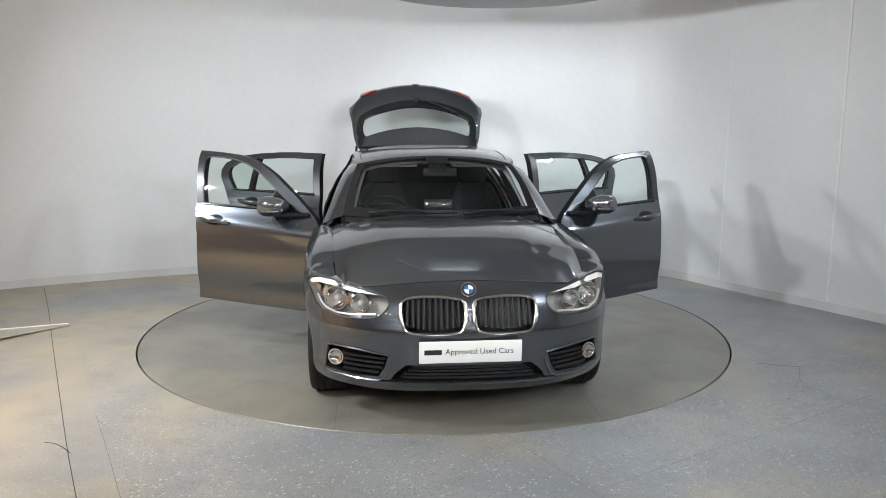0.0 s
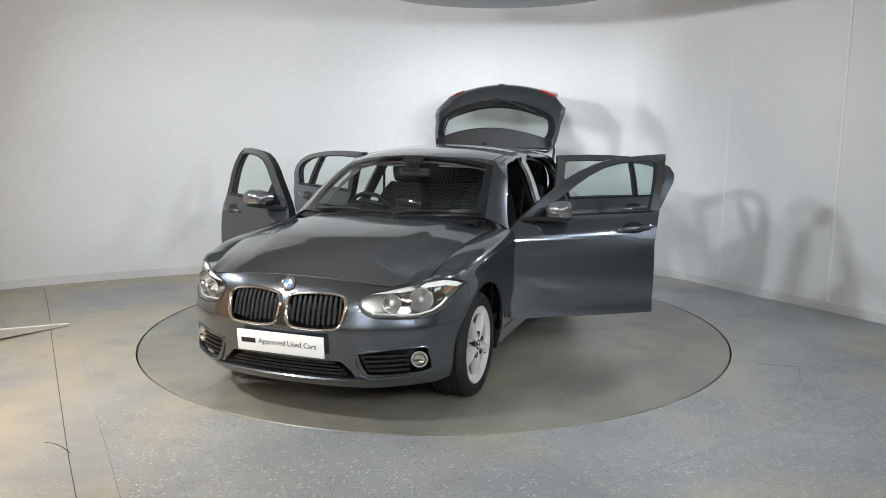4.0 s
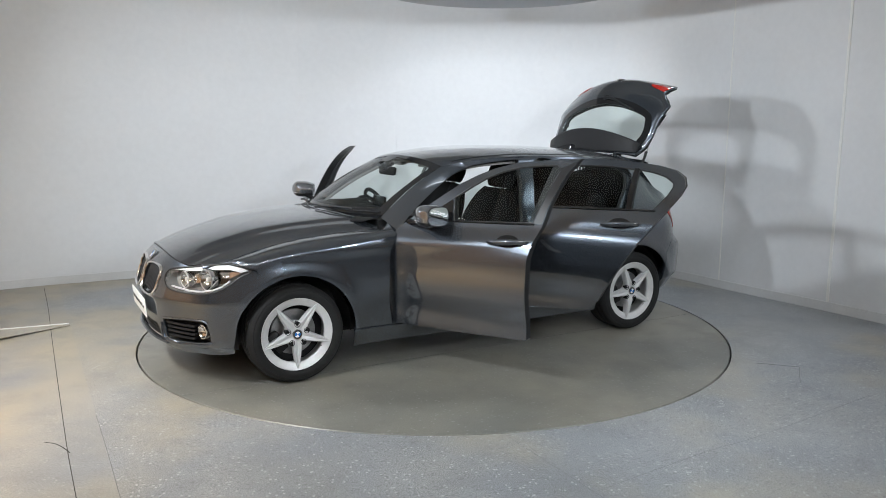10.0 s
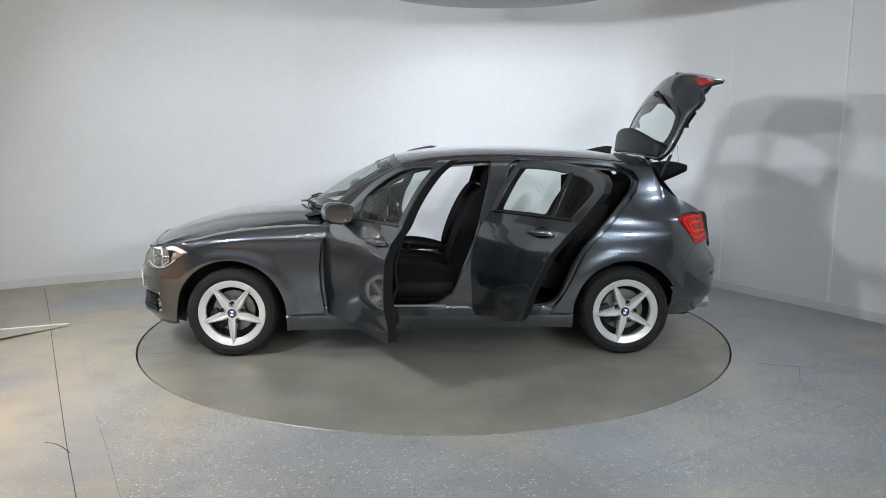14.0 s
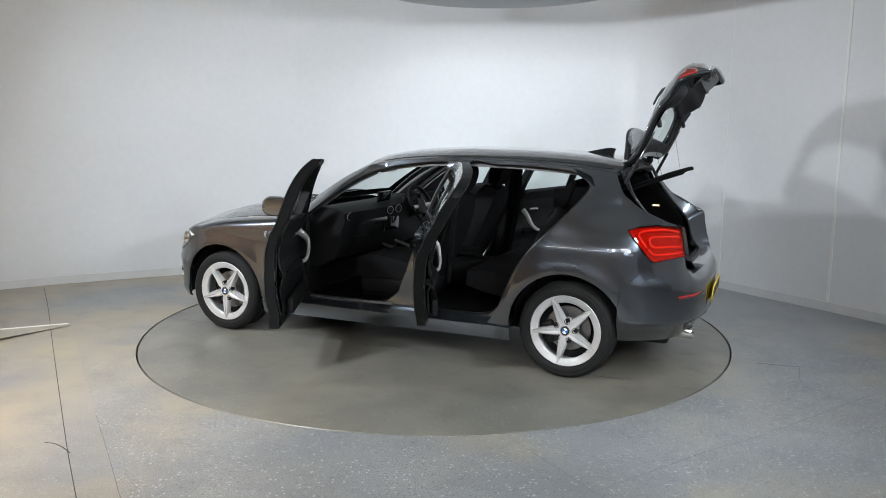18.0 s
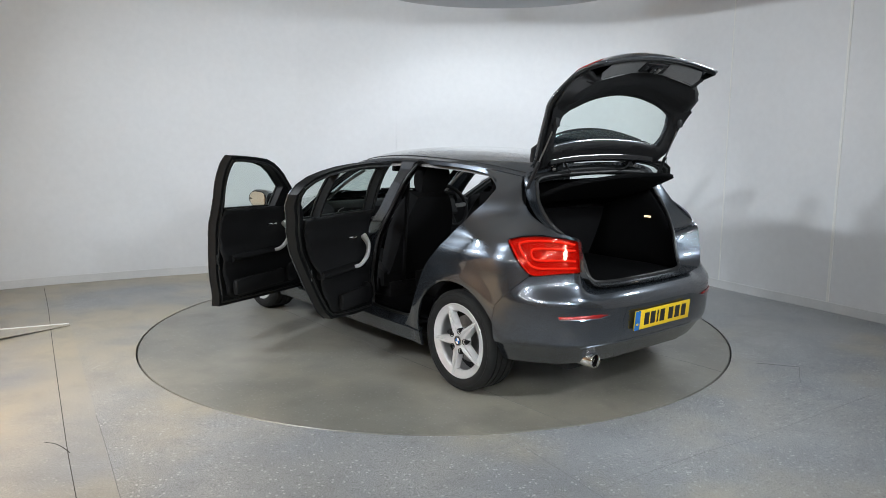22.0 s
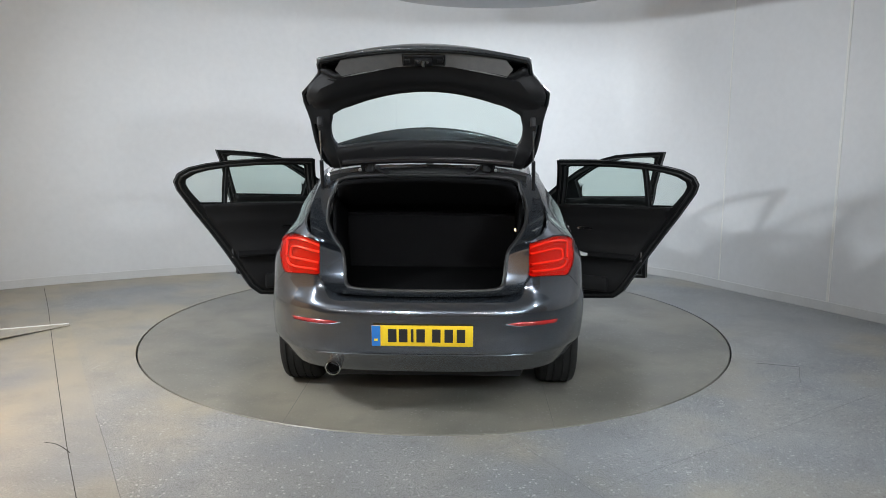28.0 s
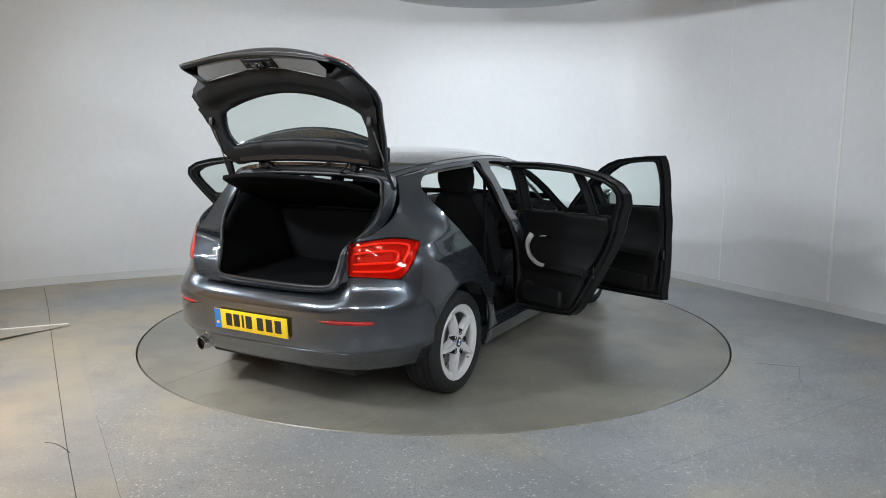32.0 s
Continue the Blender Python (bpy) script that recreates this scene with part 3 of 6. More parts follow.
roof_z = curve_fn([(-1.02, 1.325), (-1.10, 1.352), (-1.25, 1.380), (-1.45, 1.403), (-1.8, 1.419), (-2.2, 1.411), (-2.6, 1.386), (-2.93, 1.347)])
roof_half = curve_fn([(-1.0, 0.555), (-1.3, 0.590), (-1.8, 0.602), (-2.2, 0.600), (-2.6, 0.588), (-2.94, 0.566)])


def roof_at(x, y):
    k = abs(y) / roof_half(x)
    return (x, y, roof_z(x + 0.06 * k * k * clamp((x + 1.6) / 0.5)) - 0.058 * k ** 3 - 0.012 * k * k)


def roof():
    half = [(-1.085 - 0.075 * (y / 0.58) ** 2, y) for y in np.linspace(0, 0.56, 8)]
    half += [(x, roof_half(x)) for x in np.linspace(-1.2, -2.90, 16)] + [(-2.93, 0.565), (-2.945, 0.4), (-2.95, 0.0)]
    o = half + [(x, -y) for x, y in reversed(half[1:-1])]
    return sheet(o, roof_at, 0.05, back=lambda x, y: Vector(roof_at(x, y)) - Vector((0, 0, 0.015)))


def screen_at(k, v, grow=1.0):
    w = (0.672 * (1 - v) + 0.572 * v) * grow
    xb, xt = -0.42 - 0.22 * k * k, -1.08 - 0.075 * k * k
    z = 0.968 * (1 - v) + (1.350 - 0.062 * k * k) * v + 0.028 * math.sin(math.pi * v)
    return Vector((xb * (1 - v) + xt * v, k * w, z))


def screen(k0=1.0, v0=0.0, v1=1.0, n=20):
    return loft([[screen_at(k, v) for k in np.linspace(-k0, k0, n)] for v in np.linspace(v0, v1, 12)])


def screen_frit():
    """The black border printed round the screen."""
    lift = Vector((0.0012, 0, 0.0018))
    o = []
    for k in np.linspace(-1, 1, 15):
        o.append((k, 0.0))
    o += [(1, v) for v in np.linspace(0.1, 1, 8)] + [(k, 1.0) for k in np.linspace(0.85, -1, 14)] + [(-1, v) for v in np.linspace(0.9, 0.1, 8)]
    h = [(-0.90, 0.13), (-0.5, 0.10), (0, 0.09), (0.5, 0.10), (0.90, 0.13), (0.92, 0.5), (0.91, 0.90), (0.5, 0.94), (0.14, 0.95), (0.12, 0.84), (-0.12, 0.84), (-0.14, 0.95), (-0.5, 0.94), (-0.91, 0.90), (-0.92, 0.5)]
    return sheet(o, lambda k, v: screen_at(k, v) + lift, 0.08, [h])


# ---- bumpers ----
nose_line = spline([(0.772, 0, 0), (0.768, 0.15, 0), (0.748, 0.32, 0), (0.70, 0.48, 0), (0.61, 0.635, 0), (0.50, 0.755, 0), (0.36, 0.826, 0), (0.22, 0.857, 0), (0.1, 0.872, 0), (-0.1, 0.880, 0), (-0.3, 0.882, 0)], 6)
tail_line = spline([(-3.482, 0, 0), (-3.478, 0.2, 0), (-3.462, 0.4, 0), (-3.415, 0.58, 0), (-3.325, 0.72, 0), (-3.18, 0.83, 0), (-3.04, 0.882, 0), (-2.9, 0.90, 0), (-2.69, 0.905, 0), (-2.5, 0.902, 0)], 6)
nose_in = curve_fn([(0.15, -0.13), (0.2, -0.075), (0.25, -0.03), (0.29, -0.014), (0.35, -0.018), (0.45, -0.012), (0.505, -0.003), (0.522, 0.0), (0.540, -0.005), (0.58, -0.018), (0.65, -0.042), (0.72, -0.085), (0.78, -0.15)])
tail_in = curve_fn([(0.22, -0.145), (0.27, -0.092), (0.33, -0.052), (0.365, -0.028), (0.378, -0.012), (0.392, -0.008), (0.5, 0.0), (0.60, 0.002), (0.628, 0.0), (0.642, -0.010), (0.675, -0.032), (0.72, -0.056), (0.76, -0.063), (0.79, -0.066), (0.87, -0.085), (0.95, -0.105), (1.0, -0.125), (1.1, -0.17)])
lip_in = curve_fn([(0.60, 0.0), (0.64, -0.014), (0.67, -0.035), (0.70, -0.060), (0.75, -0.065)])


def along(line, a):
    """The point and outward normal a metres round a plan line; a < 0 on the car's right."""
    s, a = (1, a) if a >= 0 else (-1, -a)
    for p, q in zip(line, line[1:]):
        d = (q - p).length
        if a <= d or q is line[-1]:
            v = (q - p) / d
            w = p + v * a
            nrm = Vector((v.y, -v.x)) if line is nose_line else Vector((-v.y, v.x))
            return Vector((w.x, w.y * s)), Vector((nrm.x, nrm.y * s))
        a -= d


def nose(a, z, deep=0.0):
    p, nv = along(nose_line, a)
    w = clamp((abs(a) - 0.80) / 0.30)
    w = w * w * (3 - 2 * w)
    f = 0.0
    if w > 0:
        f = flank(z) if z > 0.5 else nose_in(z) * 0.5 - 0.004
        f += 0.012 * math.exp(-((math.hypot(p.x, z - 0.30) - 0.39) / 0.05) ** 2)
    kx, ky = nose_in(z) * (1 - w) + f * w, nose_in(z) * 0.55 * (1 - w) + f * w
    return Vector((p.x + nv.x * (kx - deep), p.y + nv.y * (ky - deep), z))


def nose_a(x):
    """How far round the nose a plan position x lies."""
    a = 0.0
    for p, q in zip(nose_line, nose_line[1:]):
        d = (q - p).length
        if q.x <= x:
            return a + d * clamp((x - p.x) / (q.x - p.x))
        a += d
    return a


def tail(a, z, deep=0.0):
    """The skin of the tail, a metres round from the middle; it runs on into the flank."""
    p, nv = along(tail_line, a)
    w = clamp((abs(a) - 0.72) / 0.42)
    w = w * w * (3 - 2 * w)
    f = flank(z) if z > 0.5 else tail_in(z) - 0.004
    if w > 0:
        c = crease(p.x)
        f += 0.012 * math.exp(-((z - c) / (0.06 if z > c else 0.034)) ** 2) - pillar_tuck(p.x, z)
        r = math.hypot(p.x - AXLE, z - 0.30)
        f += 0.012 * math.exp(-((r - 0.39) / 0.05) ** 2)
    k = tail_in(z) * (1 - w) + f * w + lip_in(z) * clamp((0.60 - abs(a)) / 0.12)
    return Vector((p.x + nv.x * (k - deep), p.y + nv.y * (k - deep), z))


tail_lamp_at = tail


def tail_a(x):
    """How far round the tail a plan position x lies."""
    a = 0.0
    for p, q in zip(tail_line, tail_line[1:]):
        d = (q - p).length
        if q.x >= x:
            return a + d * clamp((x - p.x) / (q.x - p.x))
        a += d
    return a


def flipped(o):
    return [(-a, z) for a, z in reversed(o)]


KIDNEY = [tuple(p[:2]) for p in spline([(0.05, 0.689, 0), (0.16, 0.702, 0), (0.28, 0.700, 0), (0.34, 0.684, 0), (0.358, 0.645, 0), (0.345, 0.575, 0), (0.31, 0.533, 0), (0.20, 0.524, 0), (0.08, 0.529, 0), (0.035, 0.552, 0), (0.021, 0.615, 0), (0.026, 0.668, 0)], 4, True)]
FOG = [(0.42, 0.400), (0.60, 0.418), (0.775, 0.420), (0.80, 0.408), (0.815, 0.36), (0.825, 0.302), (0.78, 0.290), (0.60, 0.282), (0.475, 0.288), (0.445, 0.33)]
INTAKE = [(-0.415, 0.270), (0.415, 0.270), (0.385, 0.31), (0.33, 0.355), (-0.33, 0.355), (-0.385, 0.31)]
HEADLAMP = [tuple(p[:2]) for p in spline([(0.42, 0.668, 0), (0.47, 0.706, 0), (0.66, 0.733, 0), (0.82, 0.751, 0), (0.95, 0.760, 0), (1.035, 0.745, 0), (1.085, 0.722, 0), (1.02, 0.690, 0), (0.945, 0.640, 0), (0.85, 0.597, 0), (0.70, 0.581, 0), (0.53, 0.589, 0), (0.455, 0.614, 0)], 3, True)]


def front_bumper():
    low = HEADLAMP[18:] + HEADLAMP[:7]
    right = [(nose_a(x) - 0.002, z) for x, z in ((0.385, 0.225), (0.376, 0.30), (0.36, 0.40), (0.344, 0.45), (0.315, 0.50), (0.28, 0.545), (0.239, 0.587), (0.237, 0.65), (0.237, 0.712))]
    top = [(0.665, 0.738), (0.60, 0.729), (0.545, 0.736), (0.48, 0.743), (0.3, 0.759), (0.15, 0.767)]
    half = [(0.0, 0.2), (0.5, 0.2), (0.9, 0.215)] + right + low + top
    o = half + [(0.0, 0.769)] + flipped(half[1:])
    return sheet(o, nose, 0.024, [KIDNEY, flipped(KIDNEY), FOG, flipped(FOG), INTAKE], back=lambda a, z: nose(a, z, 0.014))


def ring_on(o, surf, r, deep=0.0, flat=1.0, closed=True, sides=8):
    pts = [Vector(surf(a, z)) for a, z in o]
    if closed:
        return tube(pts, r, sides, True, flat=flat)
    return tube(pts, r, sides, flat=flat)


def slats(o_lo, o_hi, zs, s, deep=0.03):
    bm = bmesh.new()
    for z, a0, a1 in zs:
        rows = []
        for a in np.linspace(a0, a1, 14):
            p, q = nose(a * s, z, deep), nose(a * s, z, deep + 0.04)
            rows.append([p + Vector((0, 0, 0.006)), p - Vector((0, 0, 0.006)), q - Vector((0, 0, 0.006)), q + Vector((0, 0, 0.006))])
        loft(rows, True, True, bm)
    return bm


def badge(parent, m, r, name="badge", loc=None):
    base = part(name, moved(lathe([(0.0005, 0.0), (r * 0.98, 0.0), (r, 0.002), (r * 0.99, 0.006), (r * 0.90, 0.007), (r * 0.88, 0.005), (0.0005, 0.005)], 36, "z"), m), CHROME, parent, "round blue, white and black enamel badge")
    if loc is not None:
        base.location = loc
    return base


def badge_bits(m, r, mats):
    out = []
    bm = moved(flat_disc(0.0, r * 0.88, 0.0056), m)
    out.append((bm, INK))
    for q, mat in ((0, WHITE), (1, BLUE), (2, WHITE), (3, BLUE)):
        b = bmesh.new()
        c = b.verts.new((0, 0, 0.0064))
        ring = [b.verts.new((0.6 * r * math.cos(t), 0.6 * r * math.sin(t), 0.0064)) for t in np.linspace(q * math.pi / 2, (q + 1) * math.pi / 2, 9)]
        for u, v in zip(ring, ring[1:]):
            b.faces.new((c, u, v))
        out.append((moved(b, m), mat))
    return out


def flat_disc(r0, r1, z, seg=32):
    b = bmesh.new()
    b.faces.new([b.verts.new((r1 * math.cos(2 * math.pi * k / seg), r1 * math.sin(2 * math.pi * k / seg), z)) for k in range(seg)])
    return b


def full_badge(parent, m, r, loc=(0, 0, 0)):
    base = badge(parent, m, r)
    base.location = loc
    return base, badge_bits(m, r, None)


BUMPER_EDGE = [(1.105, 0.262), (1.12, 0.40), (1.115, 0.50), (1.10, 0.585), (1.04, 0.655), (0.97, 0.712), (0.912, 0.757)]


def rear_bumper():
    half = [(0.0, 0.262), (0.50, 0.262), (0.80, 0.262), *BUMPER_EDGE, (0.82, 0.764), (0.70, 0.771), (0.62, 0.776), (0.585, 0.765), (0.55, 0.72), (0.48, 0.693), (0.30, 0.684)]
    o = half + [(0.0, 0.682)] + flipped(half[1:])
    return sheet(o, tail, 0.026, flip=True, back=lambda a, z: tail(a, z, 0.014))


REAR_EDGE = [(-2.20, 0.30), (-2.23, 0.38), (-2.285, 0.48), (-2.395, 0.71), (-2.628, 0.963), (-2.775, 1.128), (-2.808, 1.203), (-2.775, 1.258), (-2.64, 1.310), (-2.38, 1.338)]


def quarter():
    def X(a):
        return along(tail_line, a)[0].x
    o = list(arch(AXLE, 0.368, 165, 0, 20)) + [(-2.32, 0.30)] + [(-2.17, 0.30)] + REAR_EDGE[1:-1]
    o += [(x, roof_z(x) - 0.071) for x in (-2.66, -2.75, -2.88, -2.94)]
    o += [(-2.96, 1.24), (-3.06, 1.13), (X(0.86), 1.035), (X(0.75), 0.992), (X(0.66), 0.972), (X(0.59), 0.957), (X(0.594), 0.948), (X(0.68), 0.964), (X(0.85), 0.978)]
    o += [(X(a + 0.007), z) for a, z in ((0.98, 0.971), (1.064, 0.952), (1.04, 0.91), (0.975, 0.83), (0.905, 0.762))]
    o += [(X(a + 0.005), z) for a, z in reversed(BUMPER_EDGE[3:-1])] + [(X(1.118), 0.50)]
    return sheet(o, side, 0.028, flip=True, back=lambda x, z: side(x, z, 0.012))


FRONT_HOLE = [(-0.73, 0.36), (-0.70, 0.45), (-0.70, 0.89), (-0.76, 0.955), (-0.88, 1.042), (-1.04, 1.15), (-1.2, 1.238), (-1.38, 1.293), (-1.62, 1.322), (-1.775, 1.326), (-1.765, 1.2), (-1.66, 0.82), (-1.58, 0.62), (-1.5, 0.43), (-1.40, 0.355), (-1.3, 0.335), (-0.8, 0.335)]
REAR_HOLE = [tuple(p[:2]) for p in spline([(*q, 0) for q in ((-1.91, 1.312), (-2.1, 1.315), (-2.38, 1.309), (-2.63, 1.282), (-2.755, 1.222), (-2.760, 1.15), (-2.605, 0.965), (-2.38, 0.715), (-2.27, 0.487), (-2.215, 0.385), (-2.1, 0.338), (-1.74, 0.335), (-1.71, 0.38), (-1.72, 0.5), (-1.80, 0.9))], 3, True)]


def body_side():
    """Sill, pillars and roof rail round the two door openings."""
    o = [(-0.37, 0.18), (-2.325, 0.195), (-2.325, 0.31)] + [(x - 0.025, z) for x, z in REAR_EDGE[:7]] + [(-2.79, 1.28)]
    o += [(x, roof_z(x) - 0.072) for x in (-2.6, -2.38, -2.1, -1.8, -1.55, -1.35, -1.22)]
    o += [(-1.12, 1.262), (-0.95, 1.162), (-0.80, 1.052), (-0.70, 0.96), (-0.60, 0.90), (-0.55, 0.6), (-0.50, 0.31), (-0.37, 0.30)]

    def f(x, z, more=0.0):
        d = 0.045 * clamp((z - 0.28) / 0.05) if z < 1.2 else 0.045 - 0.04 * clamp((z - 1.28) / 0.06)
        if z < 1.2:
            d *= clamp((x + 2.86) / 0.1)
        d += 0.04 * clamp((z - 0.90) / 0.06) * clamp((x + 1.30) / 0.12)
        return side(x, z, d + more)
    return sheet(o, f, 0.026, [FRONT_HOLE, REAR_HOLE], flip=True, back=lambda x, z: f(x, z, 0.02))


def pillar_a():
    """Fills between screen edge and the door opening."""
    a = [screen_at(1.0, v) for v in np.linspace(0, 1.0, 10)] + [Vector(roof_at(-1.25, roof_half(-1.25) - 0.004)) - Vector((0, 0, 0.004))]
    edge = spline([(-0.69, 0.895, 0), (-0.88, 1.045, 0), (-1.04, 1.153, 0), (-1.2, 1.241, 0), (-1.42, 1.302, 0)], 10)
    b, c = [], []
    for i in range(11):
        p = edge[i * 4]
        deep = 0.022 + 0.028 * clamp((i - 7) / 3)
        b.append(Vector(side(p.x, p.y, deep)))
        c.append(Vector(side(p.x, p.y - 0.004, 0.11)))
    rows = [c, b]
    for t, up in ((0.3, 0.008), (0.65, 0.008), (1.0, 0.0)):
        rows.append([q.lerp(p, t) + Vector((0.3, 0.5, 0.6)) * up * (1 if i < 9 else 0.4) for i, (p, q) in enumerate(zip(a, b))])
    return loft(rows)


def jamb(s=1):
    """The painted frame of the boot opening, body edge to seal."""
    outer = [(-2.94, 0.0, 1.345), (-2.94, 0.3, 1.340), (-2.94, 0.56, 1.30), (-2.965, 0.615, 1.235), (-3.04, 0.648, 1.13), (-3.13, 0.645, 1.04), (-3.24, 0.61, 0.985), (-3.335, 0.555, 0.955), (-3.355, 0.552, 0.87), (-3.372, 0.548, 0.785), (-3.40, 0.50, 0.71), (-3.42, 0.40, 0.69), (-3.435, 0.2, 0.684), (-3.44, 0.0, 0.683)]
    inner = [(-2.955, 0.0, 1.285), (-2.955, 0.28, 1.282), (-2.96, 0.49, 1.262), (-2.985, 0.53, 1.20), (-3.03, 0.555, 1.12), (-3.10, 0.55, 1.03), (-3.18, 0.50, 0.95), (-3.235, 0.452, 0.895), (-3.26, 0.438, 0.83), (-3.285, 0.43, 0.76), (-3.31, 0.415, 0.715), (-3.335, 0.36, 0.70), (-3.355, 0.2, 0.697), (-3.36, 0.0, 0.697)]
    a, b = spline(outer, 4), spline(inner, 4)
    m = [p.lerp(q, 0.5) + Vector((0.012, -0.004, -0.004)) for p, q in zip(a, b)]
    return loft([a, m, b]), b


def tail_lamp_outline():
    return [tuple(p[:2]) for p in spline([(0.590, 0.785, 0), (0.590, 0.87, 0), (0.595, 0.94, 0), (0.68, 0.958, 0), (0.85, 0.972, 0), (0.98, 0.965, 0), (1.06, 0.948, 0), (1.035, 0.91, 0), (0.97, 0.83, 0), (0.90, 0.765, 0), (0.82, 0.766, 0), (0.70, 0.776, 0)], 3, True)]


HOOD_X = curve_fn([(q.y, q.x) for q in hood_edge()] + [(0.76, 0.40)])
HOOD_DROP = curve_fn([(q.y, hood_raw(q.x, q.y) - q.z) for q in hood_edge()] + [(0.76, 0.0)])

# painted shell
body_panels = {}
for nm, fn in (("front_fender", fender), ("rear_quarter_panel", quarter)):
    body_panels[nm] = both(nm, fn, PAINT)
both("body_side", body_side, PAINT, "dark grey sill, pillars and roof rail round the door openings")
both("windscreen_pillar", pillar_a, PAINT)
bonnet = car_part("bonnet", hood(), PAINT, "smooth dark grey bonnet with raised ridges")
shut = [q + Vector((0.0015, 0, -0.001)) for q in hood_edge()[:-1]]
part("shut_line", tube([Vector((q.x, -q.y, q.z)) for q in reversed(shut[1:])] + shut, 0.0028, 6), SEAL, bonnet, "dark shut line of the bonnet").location = (0, 0, 0)
car_part("roof", roof(), PAINT)
car_part("headliner", moved(roof(), Matrix.Translation((-0.13, 0, -0.04)) @ Matrix.Diagonal((0.94, 0.92, 1, 1))), HEADLINER, "grey roof lining")
windscreen = car_part("windscreen", screen(), PANE, "clear laminated windscreen")
windscreen.visible_shadow = False
part("border", screen_frit(), GLOSS, windscreen, "black printed border")
car_part("front_bumper", front_bumper(), PAINT)
bumper_r = car_part("rear_bumper", rear_bumper(), PAINT)
car_part("boot_surround", merged(jamb()[0], mirrored(jamb()[0])), PAINT, "dark grey frame of the boot opening")
both("lamp_inner_panel", lambda: loft([[Vector(p) for p in ((-3.13, 0.645, 1.04), (-3.24, 0.61, 0.985), (-3.335, 0.555, 0.955), (-3.355, 0.552, 0.87), (-3.372, 0.548, 0.785), (-3.39, 0.52, 0.74))], [Vector(tail(a, z, 0.006)) for a, z in ((0.72, 0.99), (0.66, 0.975), (0.60, 0.955), (0.596, 0.87), (0.596, 0.785), (0.596, 0.755))]]), PAINT, "painted return beside the tail light")
seal = jamb()[1]
car_part("boot_seal", tube(seal + [Vector((p.x, -p.y, p.z)) for p in reversed(seal[1:-1])], 0.011, 8, True), SEAL, "black rubber seal round the boot")


# ---- nose details ----
car_part("grille_backing", sheet([(-0.98, 0.225), (0.98, 0.225), (0.98, 0.49), (0.40, 0.52), (0.40, 0.73), (-0.40, 0.73), (-0.40, 0.52), (-0.98, 0.49)], lambda a, z: nose(a, z, 0.075), 0.08), BLACK, "black mesh behind the grilles")
for s in (1, -1):
    g = car_part("kidney_grille", ring_on(KIDNEY if s > 0 else flipped(KIDNEY), lambda a, z: nose(a, z, -0.002), 0.0085, flat=1.3), CHROME, "upright slatted grille in a bright chrome surround")
    for a in np.linspace(0.055, 0.325, 10):
        lo, hi = 0.538 + 0.02 * abs(a - 0.19) / 0.15, 0.692 - 0.012 * abs(a - 0.19) / 0.15
        part("slat", tube([nose(a * s, z, 0.016) for z in np.linspace(lo, hi, 6)], 0.006, 6, flat=1.6), BLACK, g)
    f = car_part("fog_lamp_recess", sheet([(a, z) for a, z in FOG] if s > 0 else flipped(FOG), lambda a, z: nose(a, z, 0.05), 0.05), BLACK, "black slatted recess round the fog lamp")
    for z, a0, a1 in ((0.305, 0.48, 0.70), (0.330, 0.46, 0.70), (0.355, 0.45, 0.70), (0.380, 0.44, 0.70)):
        part("slat", slats(0, 0, [(z, a0, a1)], s, 0.012), BLACK, f)
    part("trim_strip", tube([nose(a * s, z, -0.004) for a, z in ((0.412, 0.402), (0.5, 0.412), (0.6, 0.422), (0.70, 0.426), (0.780, 0.425), (0.806, 0.410))], 0.0055, 6), PAINT, f)
    p, q = nose(0.758 * s, 0.352, 0.018), along(nose_line, 0.758 * s)[1]
    m = Matrix.Translation(p) @ Vector((0.9, 0.35 * s, 0)).to_track_quat("Z", "Y").to_matrix().to_4x4()
    lampb = part("fog_lamp", moved(lathe([(0.0005, -0.012), (0.02, -0.010), (0.034, 0.0), (0.038, 0.006), (0.044, 0.006), (0.046, -0.02)], 28, "z"), m), CHROME, f, "round clear fog lamp")
    part("lens", moved(lathe([(0.0005, 0.010), (0.025, 0.008), (0.037, 0.004)], 24, "z"), m), LENS, f)
intake = car_part("lower_grille", slats(0, 0, [(0.285, -0.36, 0.36)], 1, 0.02), BLACK, "black slats of the lower air intake")
for z, w in ((0.303, 0.345), (0.321, 0.32), (0.338, 0.295)):
    part("slat", slats(0, 0, [(z, -w, w)], 1, 0.02), BLACK, intake)
car_part("splitter", tube([nose(a, 0.255, -0.006) for a in np.linspace(-0.47, 0.47, 30)], 0.009, 6, flat=1.6), PAINT, "rounded lip along the lower bumper")
both("bumper_crease", lambda: tube([nose(a, z, -0.003) for a, z in ((0.405, 0.372), (0.418, 0.33), (0.44, 0.285), (0.48, 0.264), (0.6, 0.264), (0.75, 0.272), (0.835, 0.288))], lambda t: 0.008 * math.sin(math.pi * (0.1 + 0.88 * t)) ** 0.5, 6, flat=1.3), PAINT)


